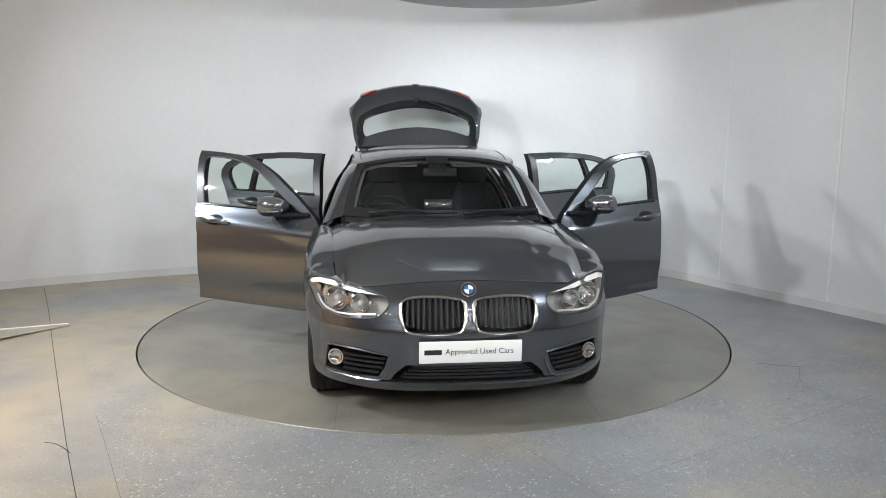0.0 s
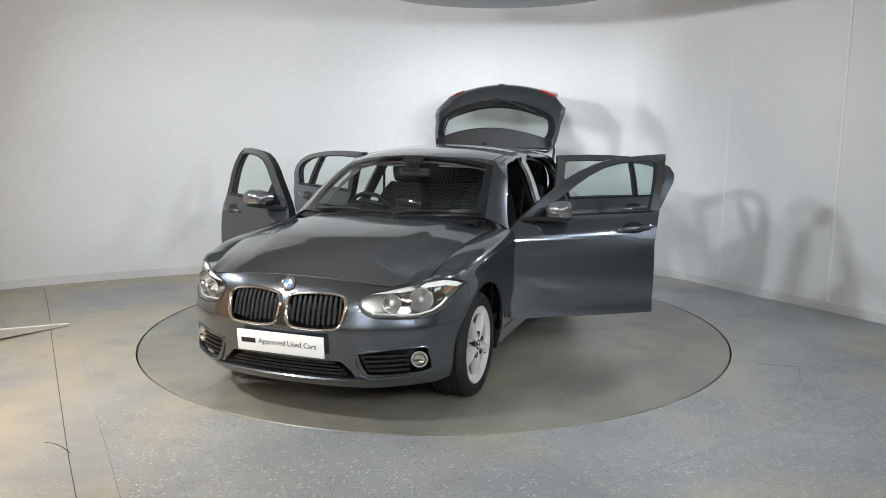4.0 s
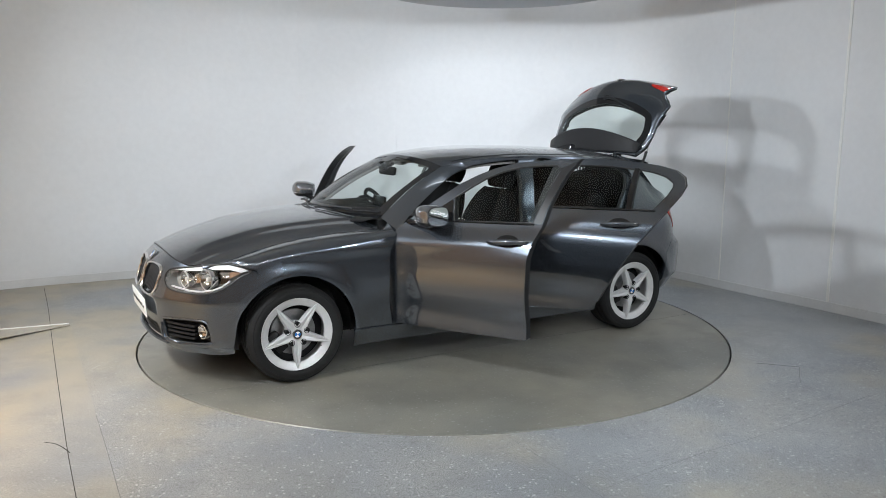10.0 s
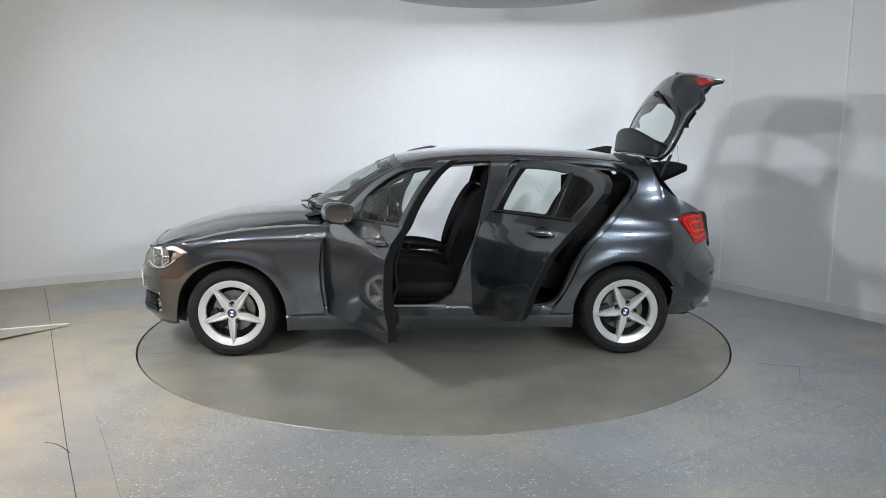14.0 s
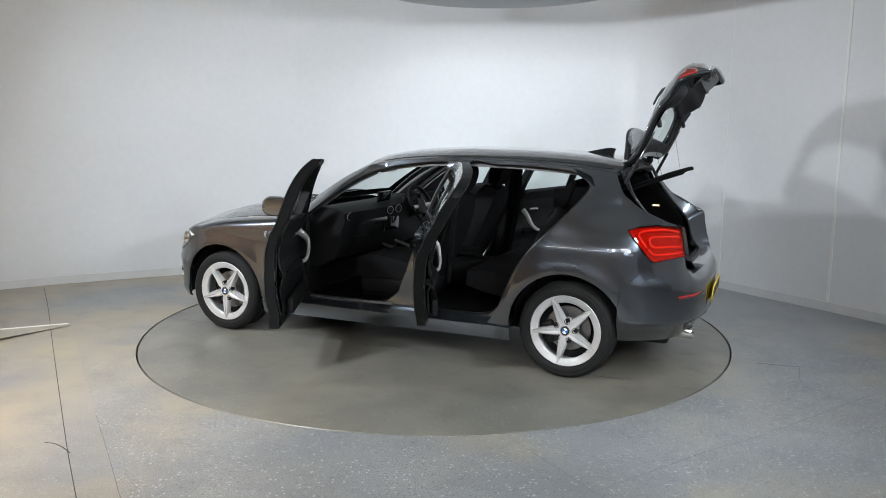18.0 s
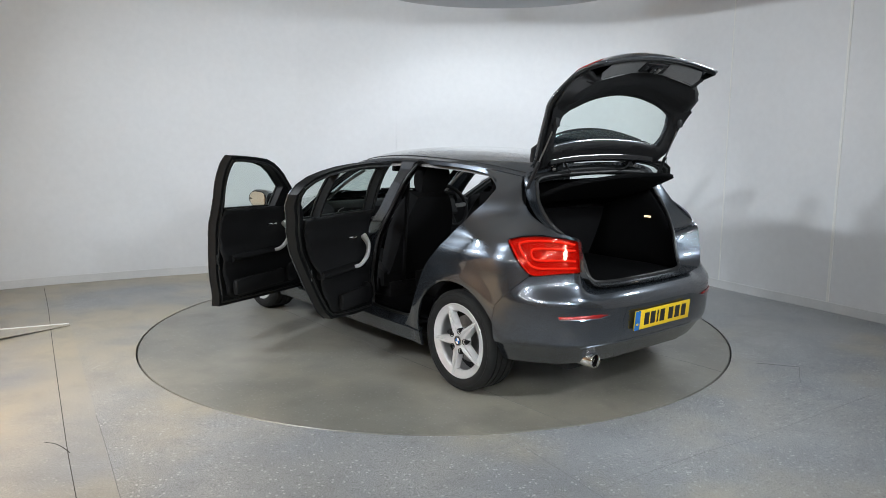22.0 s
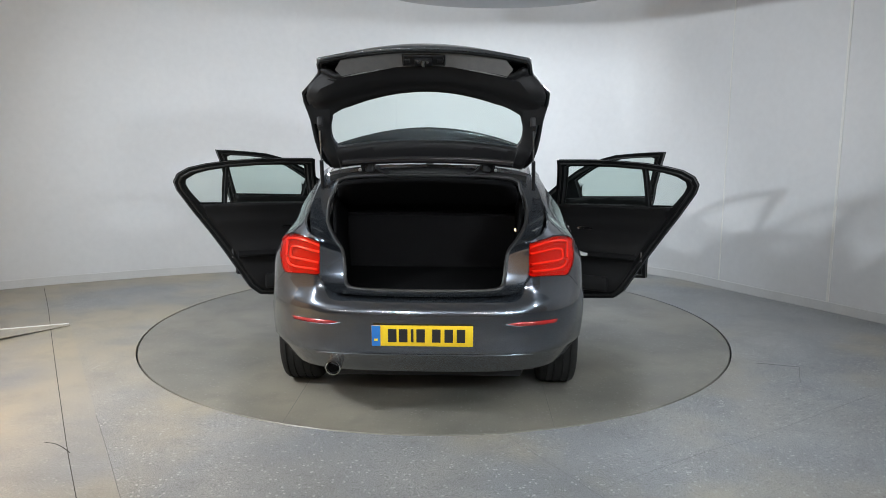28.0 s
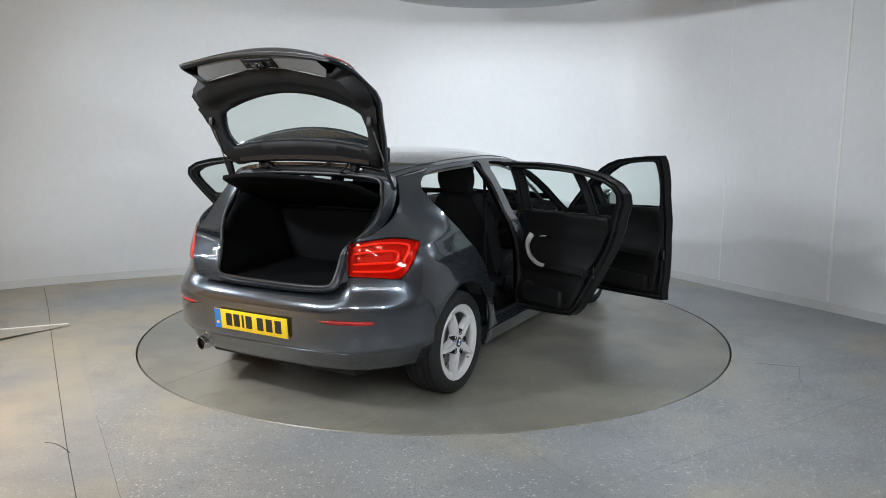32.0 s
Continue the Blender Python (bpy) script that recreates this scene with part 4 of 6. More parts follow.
def headlamp(s):
    o = HEADLAMP if s > 0 else flipped(HEADLAMP)
    h = car_part("headlight", sheet(o, lambda a, z: nose(a, z, 0.080), 0.05), LAMP_BOWL, "clear headlight with twin round reflectors")
    rim = [Vector(nose(a, z, 0.001)) for a, z in o]
    deep = [Vector(nose(a, z, 0.082)) for a, z in o]
    part("bezel", loft([rim + rim[:1], deep + deep[:1]]), LAMP_BOWL, h, "dark grey bezel")
    part("gasket", tube(rim, 0.0045, 6, True), SEAL, h)
    part("lens", sheet(o, lambda a, z: nose(a, z, -0.001), 0.06), LENS, h, "clear lens")
    for a, z, r in ((0.605, 0.652, 0.046), (0.775, 0.662, 0.060)):
        p = nose(a * s, z, 0.03)
        d = along(nose_line, a * s)[1]
        m = Matrix.Translation(p) @ Vector((0.92, 0.15 * s + d.y * 0.25, 0)).to_track_quat("Z", "Y").to_matrix().to_4x4()
        part("reflector", moved(lathe([(0.008, -0.034), (r * 0.45, -0.028), (r * 0.8, -0.010), (r, 0.010), (r * 1.07, 0.010), (r * 1.09, -0.03)], 28, "z"), m), CHROME, h, "round chrome reflector")
        part("bulb", moved(lathe([(0.0005, 0.008), (0.013, 0.004), (0.016, -0.03)], 14, "z"), m), SILVER, h, "pale bulb cap")
        part("reflector_ring", moved(tube([(r * 1.04 * math.cos(t), r * 1.04 * math.sin(t), 0.011) for t in np.linspace(0, 2 * math.pi, 29)[:-1]], 0.004, 6, True), m), SATIN, h)
    # faceted chrome between and outside the reflectors
    for k, (a0, a1, z0, z1) in enumerate(((0.655, 0.715, 0.628, 0.695), (0.840, 0.885, 0.625, 0.715), (0.885, 0.935, 0.640, 0.720))):
        part("facet", sheet([(a * s, z) for a, z in ((a0, z0), (a1, z0 + 0.01), (a1 + 0.006, z1), (a0 + 0.004, z1 - 0.008))], lambda a, z: nose(a, z, 0.034 + 0.012 * (k % 2) + 0.25 * abs(z - 0.67)), 0.03), CHROME, h)
    brow = [(0.475, 0.700), (0.66, 0.727), (0.82, 0.745), (0.95, 0.753), (1.03, 0.738), (1.065, 0.722), (1.02, 0.712), (0.95, 0.726), (0.82, 0.722), (0.66, 0.706)]
    part("brow", sheet([(a * s, z) for a, z in brow], lambda a, z: nose(a, z, 0.010), 0.03), WHITE, h, "pale light bar along the top edge")
    part("trim", tube([nose(a * s, z, 0.02) for a, z in ((0.50, 0.606), (0.58, 0.600), (0.66, 0.592), (0.75, 0.592), (0.84, 0.606), (0.90, 0.628), (0.95, 0.66))], 0.006, 6), SILVER, h, "silver inner edge")
    part("indicator", sheet([(a * s, z) for a, z in ((0.945, 0.672), (1.00, 0.697), (1.03, 0.716), (0.985, 0.716), (0.945, 0.708))], lambda a, z: nose(a, z, 0.026), 0.03), AMBER, h, "amber-tinted indicator")


LAMP_BOWL = material("headlight_bowl", (0.42, 0.42, 0.41), 0.22, 0.6, 0.12, 30)
AMBER = material("amber_reflector", (0.50, 0.33, 0.22), 0.2, 0.5, 0.1, 40)
for s in (1, -1):
    headlamp(s)
m = Matrix.Translation(nose(0, 0.732, -0.004)) @ Vector((0.80, 0, 0.60)).to_track_quat("Z", "Y").to_matrix().to_4x4()
b, bits = full_badge(car, m, 0.041, OFF)
for bm, mat in bits:
    part("enamel", bm, mat, b, smooth=False)

PLATE_F = Matrix.Translation((0.782, 0, 0.434)) @ Matrix.Rotation(radians(4), 4, "Y") @ Matrix(((0, 0, 1, 0), (1, 0, 0, 0), (0, 1, 0, 0), (0, 0, 0, 1)))
plate = car_part("front_plate", moved(box((0.525, 0.116, 0.008), (0, 0, 0), 0.003), PLATE_F), WHITE, "white dealer plate with dark lettering")


def lettering(name, text, size, m, mat, parent, label=""):
    c = bpy.data.curves.new(name, "FONT")
    c.body, c.size, c.align_x, c.align_y, c.extrude = text, size, "LEFT", "CENTER", 0.0006
    tmp = bpy.data.objects.new(name, c)
    me = bpy.data.meshes.new_from_object(tmp)
    bpy.data.objects.remove(tmp)
    bpy.data.curves.remove(c)
    me.transform(m)
    me.materials.append(mat)
    ob = new(name, me)
    ob.parent = parent
    if label:
        ob["label"] = label
    return ob


lettering("lettering", "Approved Used Cars", 0.0408, PLATE_F @ Matrix.Translation((-0.130, 0.002, 0.0046)), INK, plate, "dark lettering")
part("mark", moved(box((0.088, 0.026, 0.001), (-0.192, 0.001, 0.0045), 0), PLATE_F), INK, plate, "plain dark bar", smooth=False)

# ---- tail details ----
REAR_PLATE = Matrix.Translation((-3.496, 0, 0.490)) @ Matrix.Rotation(radians(-5), 4, "Y") @ Matrix(((0, 0, -1, 0), (-1, 0, 0, 0), (0, 1, 0, 0), (0, 0, 0, 1)))
rp = car_part("rear_plate", moved(box((0.525, 0.113, 0.008), (0, 0, 0), 0.003), REAR_PLATE), YELLOW, "yellow number plate with a blue band")
part("band", moved(box((0.045, 0.112, 0.001), (-0.239, 0, 0.0046), 0), REAR_PLATE), BLUE, rp, "blue end band", smooth=False)
part("mark", moved(box((0.018, 0.012, 0.001), (-0.239, -0.022, 0.0056), 0), REAR_PLATE), YELLOW, rp, smooth=False)
for x in (-0.155, -0.098, -0.052, -0.008, 0.073, 0.137, 0.2):
    w = 0.014 if x == -0.052 else 0.044
    part("bar", moved(box((w, 0.072, 0.001), (x, 0.002, 0.0046), 0), REAR_PLATE), INK, rp, "plain dark bar", smooth=False)
part("plate_recess", sheet([(-0.31, 0.425), (0.31, 0.425), (0.33, 0.50), (0.30, 0.572), (-0.30, 0.572), (-0.33, 0.50)], lambda a, z: tail(a, z, -0.0015), 0.05, flip=True), PAINT, bumper_r)
REDDARK = material("dark_red_reflector", (0.30, 0.012, 0.012), 0.2, vary=0.1, scale=60, coat=0.5)
for s in (1, -1):
    o = [(a * s, z) for a, z in ((0.44, 0.548), (0.50, 0.535), (0.62, 0.534), (0.735, 0.536), (0.74, 0.552), (0.62, 0.555), (0.50, 0.556))]
    r = car_part("rear_reflector", sheet(o, lambda a, z: tail(a, z, -0.002), 0.03, flip=s > 0), REDDARK, "slim dark red reflector", thick=0.004)
    part("trim_strip", tube([tail(a * s, z, -0.004) for a, z in ((0.43, 0.546), (0.50, 0.533), (0.62, 0.532), (0.735, 0.534))], 0.0025, 6), PAINT, r)
part("step_line", tube([tail(a, z, -0.002) for a, z in ((-0.60, 0.362), (-0.55, 0.372), (-0.3, 0.376), (0.0, 0.377), (0.3, 0.376), (0.55, 0.372), (0.60, 0.362))], 0.006, 6), PAINT, bumper_r)
# matt black for the disc that closes the exhaust tip
BORE_BLACK = material("bore_black", (0.004, 0.004, 0.004), 0.9, vary=0.3, scale=60, spec=0.05)
pipe = lathe([(0.020, -0.06), (0.028, -0.02), (0.030, 0.045), (0.036, 0.054), (0.042, 0.046), (0.042, -0.07)], 32, "x")
moved(pipe, Matrix.Translation((-3.362, 0.483, 0.284)) @ Matrix.Rotation(math.pi, 4, "Z"))
tip = car_part("exhaust_pipe", pipe, CHROME, "single round chrome exhaust tip")
part("bore", moved(lathe([(0.0005, 0.0), (0.029, 0.0), (0.0295, 0.04)], 32, "x"), Matrix.Translation((-3.362, 0.483, 0.284)) @ Matrix.Rotation(math.pi, 4, "Z")), BORE_BLACK, tip, "black disc for the pipe's dark inside").location = (0, 0, 0)


def shrink(o, d):
    """The outline drawn inwards by d."""
    n, out = len(o), []
    area = sum(o[i - 1][0] * o[i][1] - o[i][0] * o[i - 1][1] for i in range(n))
    k = 1 if area > 0 else -1
    for i in range(n):
        a, b, c = Vector(o[i - 1]), Vector(o[i]), Vector(o[(i + 1) % n])
        e, f = (b - a).normalized(), (c - b).normalized()
        nv = Vector((-e.y, e.x)) + Vector((-f.y, f.x))
        nv = nv.normalized() * min(1.8, 1 / max(0.35, nv.length / 2))
        out.append(tuple(b + nv * d * k))
    return out


def tail_lamp(s):
    o = tail_lamp_outline() if s > 0 else flipped(tail_lamp_outline())
    L = car_part("tail_light", sheet(o, lambda a, z: tail_lamp_at(a, z, 0.026), 0.04, flip=True), REDLIT, "red wrap-round tail light with lit bars")
    rim, deep = [Vector(tail_lamp_at(a, z, -0.004)) for a, z in o], [Vector(tail_lamp_at(a, z, 0.03)) for a, z in o]
    part("housing", loft([rim + rim[:1], deep + deep[:1]]), RED, L)
    part("edge", tube([Vector(tail_lamp_at(a, z, 0.0)) for a, z in o], 0.0022, 6, True), GLOSS, L)
    for row in (((0.62, 0.925), (0.75, 0.942), (0.90, 0.945), (0.99, 0.932), (0.98, 0.90), (0.94, 0.85)), ((0.62, 0.893), (0.72, 0.900), (0.86, 0.905), (0.91, 0.895), (0.905, 0.865), (0.88, 0.845), (0.80, 0.843), (0.62, 0.838)), ((0.62, 0.802), (0.75, 0.80), (0.85, 0.80), (0.90, 0.812), (0.925, 0.835))):
        part("light_bar", tube(spline([tail_lamp_at(a * s, z, 0.014) for a, z in row], 3), 0.007, 6), REDBAR, L, "bright red light bar")
    part("backing", sheet(shrink(o, 0.003), lambda a, z: tail_lamp_at(a, z, 0.031), 0.05, flip=True), BLACK, L, "black lamp back")
    part("lens", sheet(o, lambda a, z: tail_lamp_at(a, z, -0.006), 0.05, flip=True), REDLENS, L, "clear red lens")


REDBAR = material("red_light_guide", (0.90, 0.06, 0.03), 0.25, vary=0.05, scale=60)
REDLENS = clear("red_clear_lens", (1.0, 0.55, 0.45), 0.985)
for s in (1, -1):
    tail_lamp(s)


# ---- wheels ----
def spokes():
    bm = bmesh.new()
    for k in range(5):
        a = math.pi / 2 + 2 * math.pi * k / 5
        d, t = Vector((math.cos(a), 0, math.sin(a))), Vector((-math.sin(a), 0, math.cos(a)))
        rows = []
        for r, w, y0, y1 in ((0.025, 0.034, -0.035, 0.000), (0.055, 0.036, -0.035, 0.003), (0.085, 0.028, -0.035, 0.006), (0.13, 0.0225, -0.035, 0.008), (0.17, 0.0165, -0.035, 0.008), (0.196, 0.011, -0.03, 0.0065), (0.215, 0.0045, -0.03, 0.006)):
            c = d * r
            rows.append([c + t * w + Vector((0, y0, 0)), c + t * w + Vector((0, y1 - 0.012, 0)), c + t * w * 0.72 + Vector((0, y1, 0)), c + t * w * 0.18 + Vector((0, y1 - 0.001, 0)), c + Vector((0, y1 - 0.006, 0)), c - t * w * 0.18 + Vector((0, y1 - 0.001, 0)), c - t * w * 0.72 + Vector((0, y1, 0)), c - t * w + Vector((0, y1 - 0.012, 0)), c - t * w + Vector((0, y0, 0))])
        loft(rows, True, True, bm)
    merged(bm, lathe([(0.001, -0.004), (0.036, -0.004), (0.040, 0.0), (0.066, -0.004), (0.078, -0.010), (0.081, -0.022), (0.081, -0.035)], 36))
    bmesh.ops.recalc_face_normals(bm, faces=bm.faces)
    return bm


def tread():
    """The tyre, with four grooves round it and a stepped shoulder."""
    prof = [(0.214, -0.2), (0.235, -0.212), (0.262, -0.214), (0.288, -0.206), (0.302, -0.186)]
    for y in (-0.165, -0.125, -0.075, -0.035):
        prof += [(0.3045, y - 0.006), (0.298, y - 0.005), (0.298, y + 0.005), (0.3045, y + 0.006)]
    prof += [(0.302, -0.012), (0.290, 0.006), (0.276, 0.012), (0.272, 0.010), (0.262, 0.0145), (0.244, 0.012), (0.228, 0.004), (0.216, -0.004), (0.214, -0.014)]
    return lathe(prof, 72)


def wheel_at(x, s):
    y = 0.838 if x == 0 else 0.868
    hub = part("wheel", lathe([(0.19, -0.19), (0.208, -0.19), (0.200, -0.07), (0.184, -0.045), (0.1775, -0.022), (0.179, -0.010), (0.184, -0.005), (0.206, -0.002), (0.217, 0.004), (0.223, 0.006), (0.2265, 0.003), (0.225, -0.01)], 56), ALLOY, car, "silver five-spoke alloy wheel", loc=OFF + Vector((x, s * y, 0.304)))
    hub.rotation_euler = (0, radians(36 if x == 0 else (24 if s > 0 else 22)), 0 if s > 0 else math.pi)
    part("tyre", tread(), RUBBER, hub, "black road tyre")
    part("rim", spokes(), ALLOY, hub)
    part("brake_disc", lathe([(0.02, -0.10), (0.142, -0.10), (0.142, -0.082), (0.075, -0.082), (0.07, -0.05), (0.02, -0.05)], 40), STEEL, hub)
    part("brake_caliper", box((0.075, 0.07, 0.14), (0.115, -0.085, 0.02), 0.015), BLACK, hub)
    part("drum", lathe([(0.15, -0.12), (0.205, -0.13), (0.207, -0.185), (0.05, -0.185)], 40), BLACK, hub, "dark inside of the wheel")
    # proud black rings: the shade inside the bolt holes as colour
    for k in range(5):
        a = math.pi / 2 + 2 * math.pi * (k + 0.5) / 5
        part("bolt_hole_shade", moved(lathe([(0.0005, 0.001), (0.008, 0.001), (0.009, -0.003), (0.015, -0.003), (0.016, 0.004), (0.0185, 0.004), (0.019, -0.03)], 16), Matrix.Translation((0.0625 * math.cos(a), 0.0015, 0.0625 * math.sin(a)))), BLACK, hub)
    a = math.pi / 2 + 2 * math.pi * 2.18 / 5
    part("valve", tube([(0.19 * math.cos(a), -0.02, 0.19 * math.sin(a)), (0.172 * math.cos(a), 0.002, 0.172 * math.sin(a))], 0.004, 8), GLOSS, hub)
    m = Matrix.Translation((0, -0.002, 0)) @ Matrix.Rotation(-math.pi / 2, 4, "X")
    part("badge", moved(lathe([(0.0005, 0.0), (0.031, 0.0), (0.033, 0.003), (0.031, 0.006), (0.027, 0.005), (0.0005, 0.005)], 30, "z"), m), CHROME, hub, "round blue, white and black wheel badge")
    for bm, mat in badge_bits(m, 0.031, None):
        part("enamel", bm, mat, hub, smooth=False)
    return hub


for x in (0, AXLE):
    for s in (1, -1):
        wheel_at(x, s)

# dark wheel housings and floor pan
for a in (0.0, AXLE):
    both("wheel_housing", lambda: loft([[(a + r * math.cos(t), y, 0.302 + r * math.sin(t)) for t in np.linspace(radians(-5), radians(185), 24)] for r, y in ((0.374, 0.79), (0.375, 0.55), (0.1, 0.55))]), BLACK, "black wheel arch liner")
car_part("underbody", box((3.7, 1.08, 0.10), (-1.42, 0, 0.245), 0.03), BLACK, "black floor pan")
car_part("undertray", box((1.62, 1.50, 0.08), (-1.35, 0, 0.245), 0.02), BLACK)


# ---- doors ----
FRONT_OPEN, REAR_OPEN, GATE_OPEN = 63.5, 62.8, 98.0
FRONT_HINGE, REAR_HINGE = Vector((-0.66, 0.86, 0)), Vector((-1.66, 0.865, 0))
FRONT_DOOR = [(-0.632, 0.30), (-0.612, 0.45), (-0.602, 0.62), (-0.618, 0.78), (-0.645, 0.905), (-0.682, 0.942), (-0.763, 1.005), (-0.85, 1.073), (-0.955, 1.147), (-1.06, 1.218), (-1.16, 1.270), (-1.26, 1.311), (-1.38, 1.343), (-1.5, 1.358), (-1.64, 1.370), (-1.784, 1.379), (-1.742, 1.29), (-1.68, 1.10), (-1.662, 1.0), (-1.627, 0.9), (-1.605, 0.8), (-1.605, 0.6), (-1.612, 0.335), (-1.2, 0.318), (-0.9, 0.308)]
FRONT_GLASS = [(-1.06, 0.987), (-1.03, 1.125), (-1.12, 1.187), (-1.21, 1.242), (-1.32, 1.290), (-1.43, 1.317), (-1.55, 1.330), (-1.66, 1.336), (-1.69, 1.322), (-1.65, 1.18), (-1.60, 1.012)]
REAR_DOOR = [(-1.598, 0.30), (-1.605, 0.5), (-1.635, 0.7), (-1.68, 0.86), (-1.755, 1.2), (-1.788, 1.338), (-2.04, 1.344), (-2.2, 1.341), (-2.38, 1.330), (-2.52, 1.312), (-2.63, 1.287), (-2.70, 1.245), (-2.722, 1.19), (-2.70, 1.13), (-2.59, 0.97), (-2.48, 0.82), (-2.38, 0.67), (-2.275, 0.50), (-2.215, 0.40), (-2.15, 0.345), (-1.9, 0.318)]
REAR_GLASS = [(-1.772, 1.012), (-1.80, 1.13), (-1.838, 1.285), (-1.86, 1.295), (-2.04, 1.299), (-2.2, 1.296), (-2.365, 1.284), (-2.365, 1.028)]
QUARTER_GLASS = [(-2.395, 1.03), (-2.395, 1.281), (-2.5, 1.267), (-2.585, 1.243), (-2.64, 1.208), (-2.645, 1.175), (-2.62, 1.125), (-2.545, 1.034)]


def handle(f, x0, x1, z, s, parent):
    """A pull handle over a flat black patch, painted shade for its scooped cup."""
    mid = (x0 + x1) / 2
    cup = [(mid + 0.075 * math.cos(t), z + 0.036 * math.sin(t)) for t in np.linspace(0, 2 * math.pi, 18)[:-1]]
    part("handle_cup_shade", sheet(cup, lambda u, v: Vector(f(u, v)) + Vector((0, 0.0025 * s, 0)), 0.02, flip=s > 0), GLOSS, parent, "flat black patch for the shade in the handle's hollow")
    pts = []
    for t in np.linspace(0, 1, 11):
        x = x0 + (x1 - x0) * t
        out = 0.012 + 0.024 * math.sin(math.pi * clamp(t * 1.0)) ** 0.6
        pts.append(Vector(f(x, z - 0.010 + 0.020 * t)) + Vector((0, out * s, 0)))
    bm = tube(pts, lambda t: 0.012 + 0.006 * math.sin(math.pi * t), 10, flat=0.7)
    part("door_handle", bm, PAINT, parent, "body-coloured pull handle with a bright edge")
    part("handle_trim", tube([p + Vector((0, 0.004 * s, -0.010)) for p in pts], 0.0025, 6), CHROME, parent)


def bowed(f, g):
    """A pane's surface: one even bow from the belt to the roof rail."""
    v0, v1 = min(v for u, v in g), max(v for u, v in g)
    um = sum(u for u, v in g) / len(g)
    bow = f(um, (v0 + v1) / 2, 0.010)[1] - (f(um, v0, 0.010)[1] + f(um, v1, 0.010)[1]) / 2

    def at(u, v):
        p, t = Vector(f(u, v, 0.010)), (v - v0) / (v1 - v0)
        p.y = f(u, v0, 0.010)[1] * (1 - t) + f(u, v1, 0.010)[1] * t + bow * 4 * t * (1 - t)
        return p
    return at


def make_mirror(f, h, s, parent):
    """A door mirror on the front corner of the window."""
    def P(along_, out, z):
        return Vector((-along_, (0.86 - h.y + out * 1.06) * s, z + 0.012))
    base = [P(0.07, -0.05, 0.950), P(0.15, -0.03, 0.950), P(0.23, -0.01, 0.953), P(0.30, 0.03, 0.958)]
    part("mirror_arm", tube(base, lambda t: 0.016 + 0.008 * t, 8, flat=1.8), GLOSS, parent, "black mirror foot")
    rows = []
    for t in np.linspace(0, 1, 12):
        out = -0.035 + 0.172 * t
        sw = (0.25 + 0.75 * math.sin(math.pi * min(1, 0.12 + 0.60 * t) ) ** 0.5)
        hh = 0.076 * (1 - 0.55 * max(0, t - 0.72) ** 2 / 0.0784 * 0.9) * (0.72 + 0.28 * min(1, t * 3))
        dd = 0.165 * (1 - 0.55 * max(0, t - 0.45) ** 2 / 0.3025)
        zc = 1.008 + 0.006 * t
        row = []
        for k in range(16):
            a = 2 * math.pi * k / 16
            ca, sa = math.cos(a), math.sin(a)
            ca, sa = math.copysign(abs(ca) ** 0.7, ca), math.copysign(abs(sa) ** 0.8, sa)
            back = 0.38 - 0.03 * t
            al = back - dd * (0.5 - 0.5 * ca)
            row.append(P(al, out, zc + hh * sa * (1 - 0.25 * (0.5 - 0.5 * ca))))
        rows.append(row)
    bm = loft(rows, True, True)
    bmesh.ops.recalc_face_normals(bm, faces=bm.faces)
    low = bm.copy()
    cut = bmesh.ops.bisect_plane(bm, geom=list(bm.verts) + list(bm.edges) + list(bm.faces), plane_co=(0, 0, 0.988), plane_no=(0, 0, -1), clear_outer=True)
    part("mirror_cap", bm, CAP, parent, "body-coloured mirror shell, lightened for lamp reflections")
    bmesh.ops.bisect_plane(low, geom=list(low.verts) + list(low.edges) + list(low.faces), plane_co=(0, 0, 0.9875), plane_no=(0, 0, 1), clear_outer=True)
    part("mirror_base", low, GLOSS, parent, "black lower mirror shell")
    part("mirror_strip", tube([P(0.37, -0.03, 0.985), P(0.222, 0.005, 0.985), P(0.212, 0.048, 0.985), P(0.222, 0.095, 0.985), P(0.28, 0.132, 0.986)], 0.0035, 6), CHROME, parent)
    o = [tuple(p[:2]) for p in spline([(0.012, 0.965, 0), (0.008, 1.050, 0), (0.10, 1.066, 0), (0.18, 1.058, 0), (0.212, 1.012, 0), (0.18, 0.968, 0), (0.10, 0.957, 0)], 4, True)]
    part("mirror_frame", sheet(shrink(o, -0.004), lambda u, v: P(0.3795 - 0.03 * u / 0.2, u * 0.73 - 0.022, v), 0.05), BLACK, parent)
    part("mirror_glass", sheet(o, lambda u, v: P(0.3815 - 0.03 * u / 0.2, u * 0.73 - 0.022, v), 0.05), MIRROR, parent, "mirror glass")


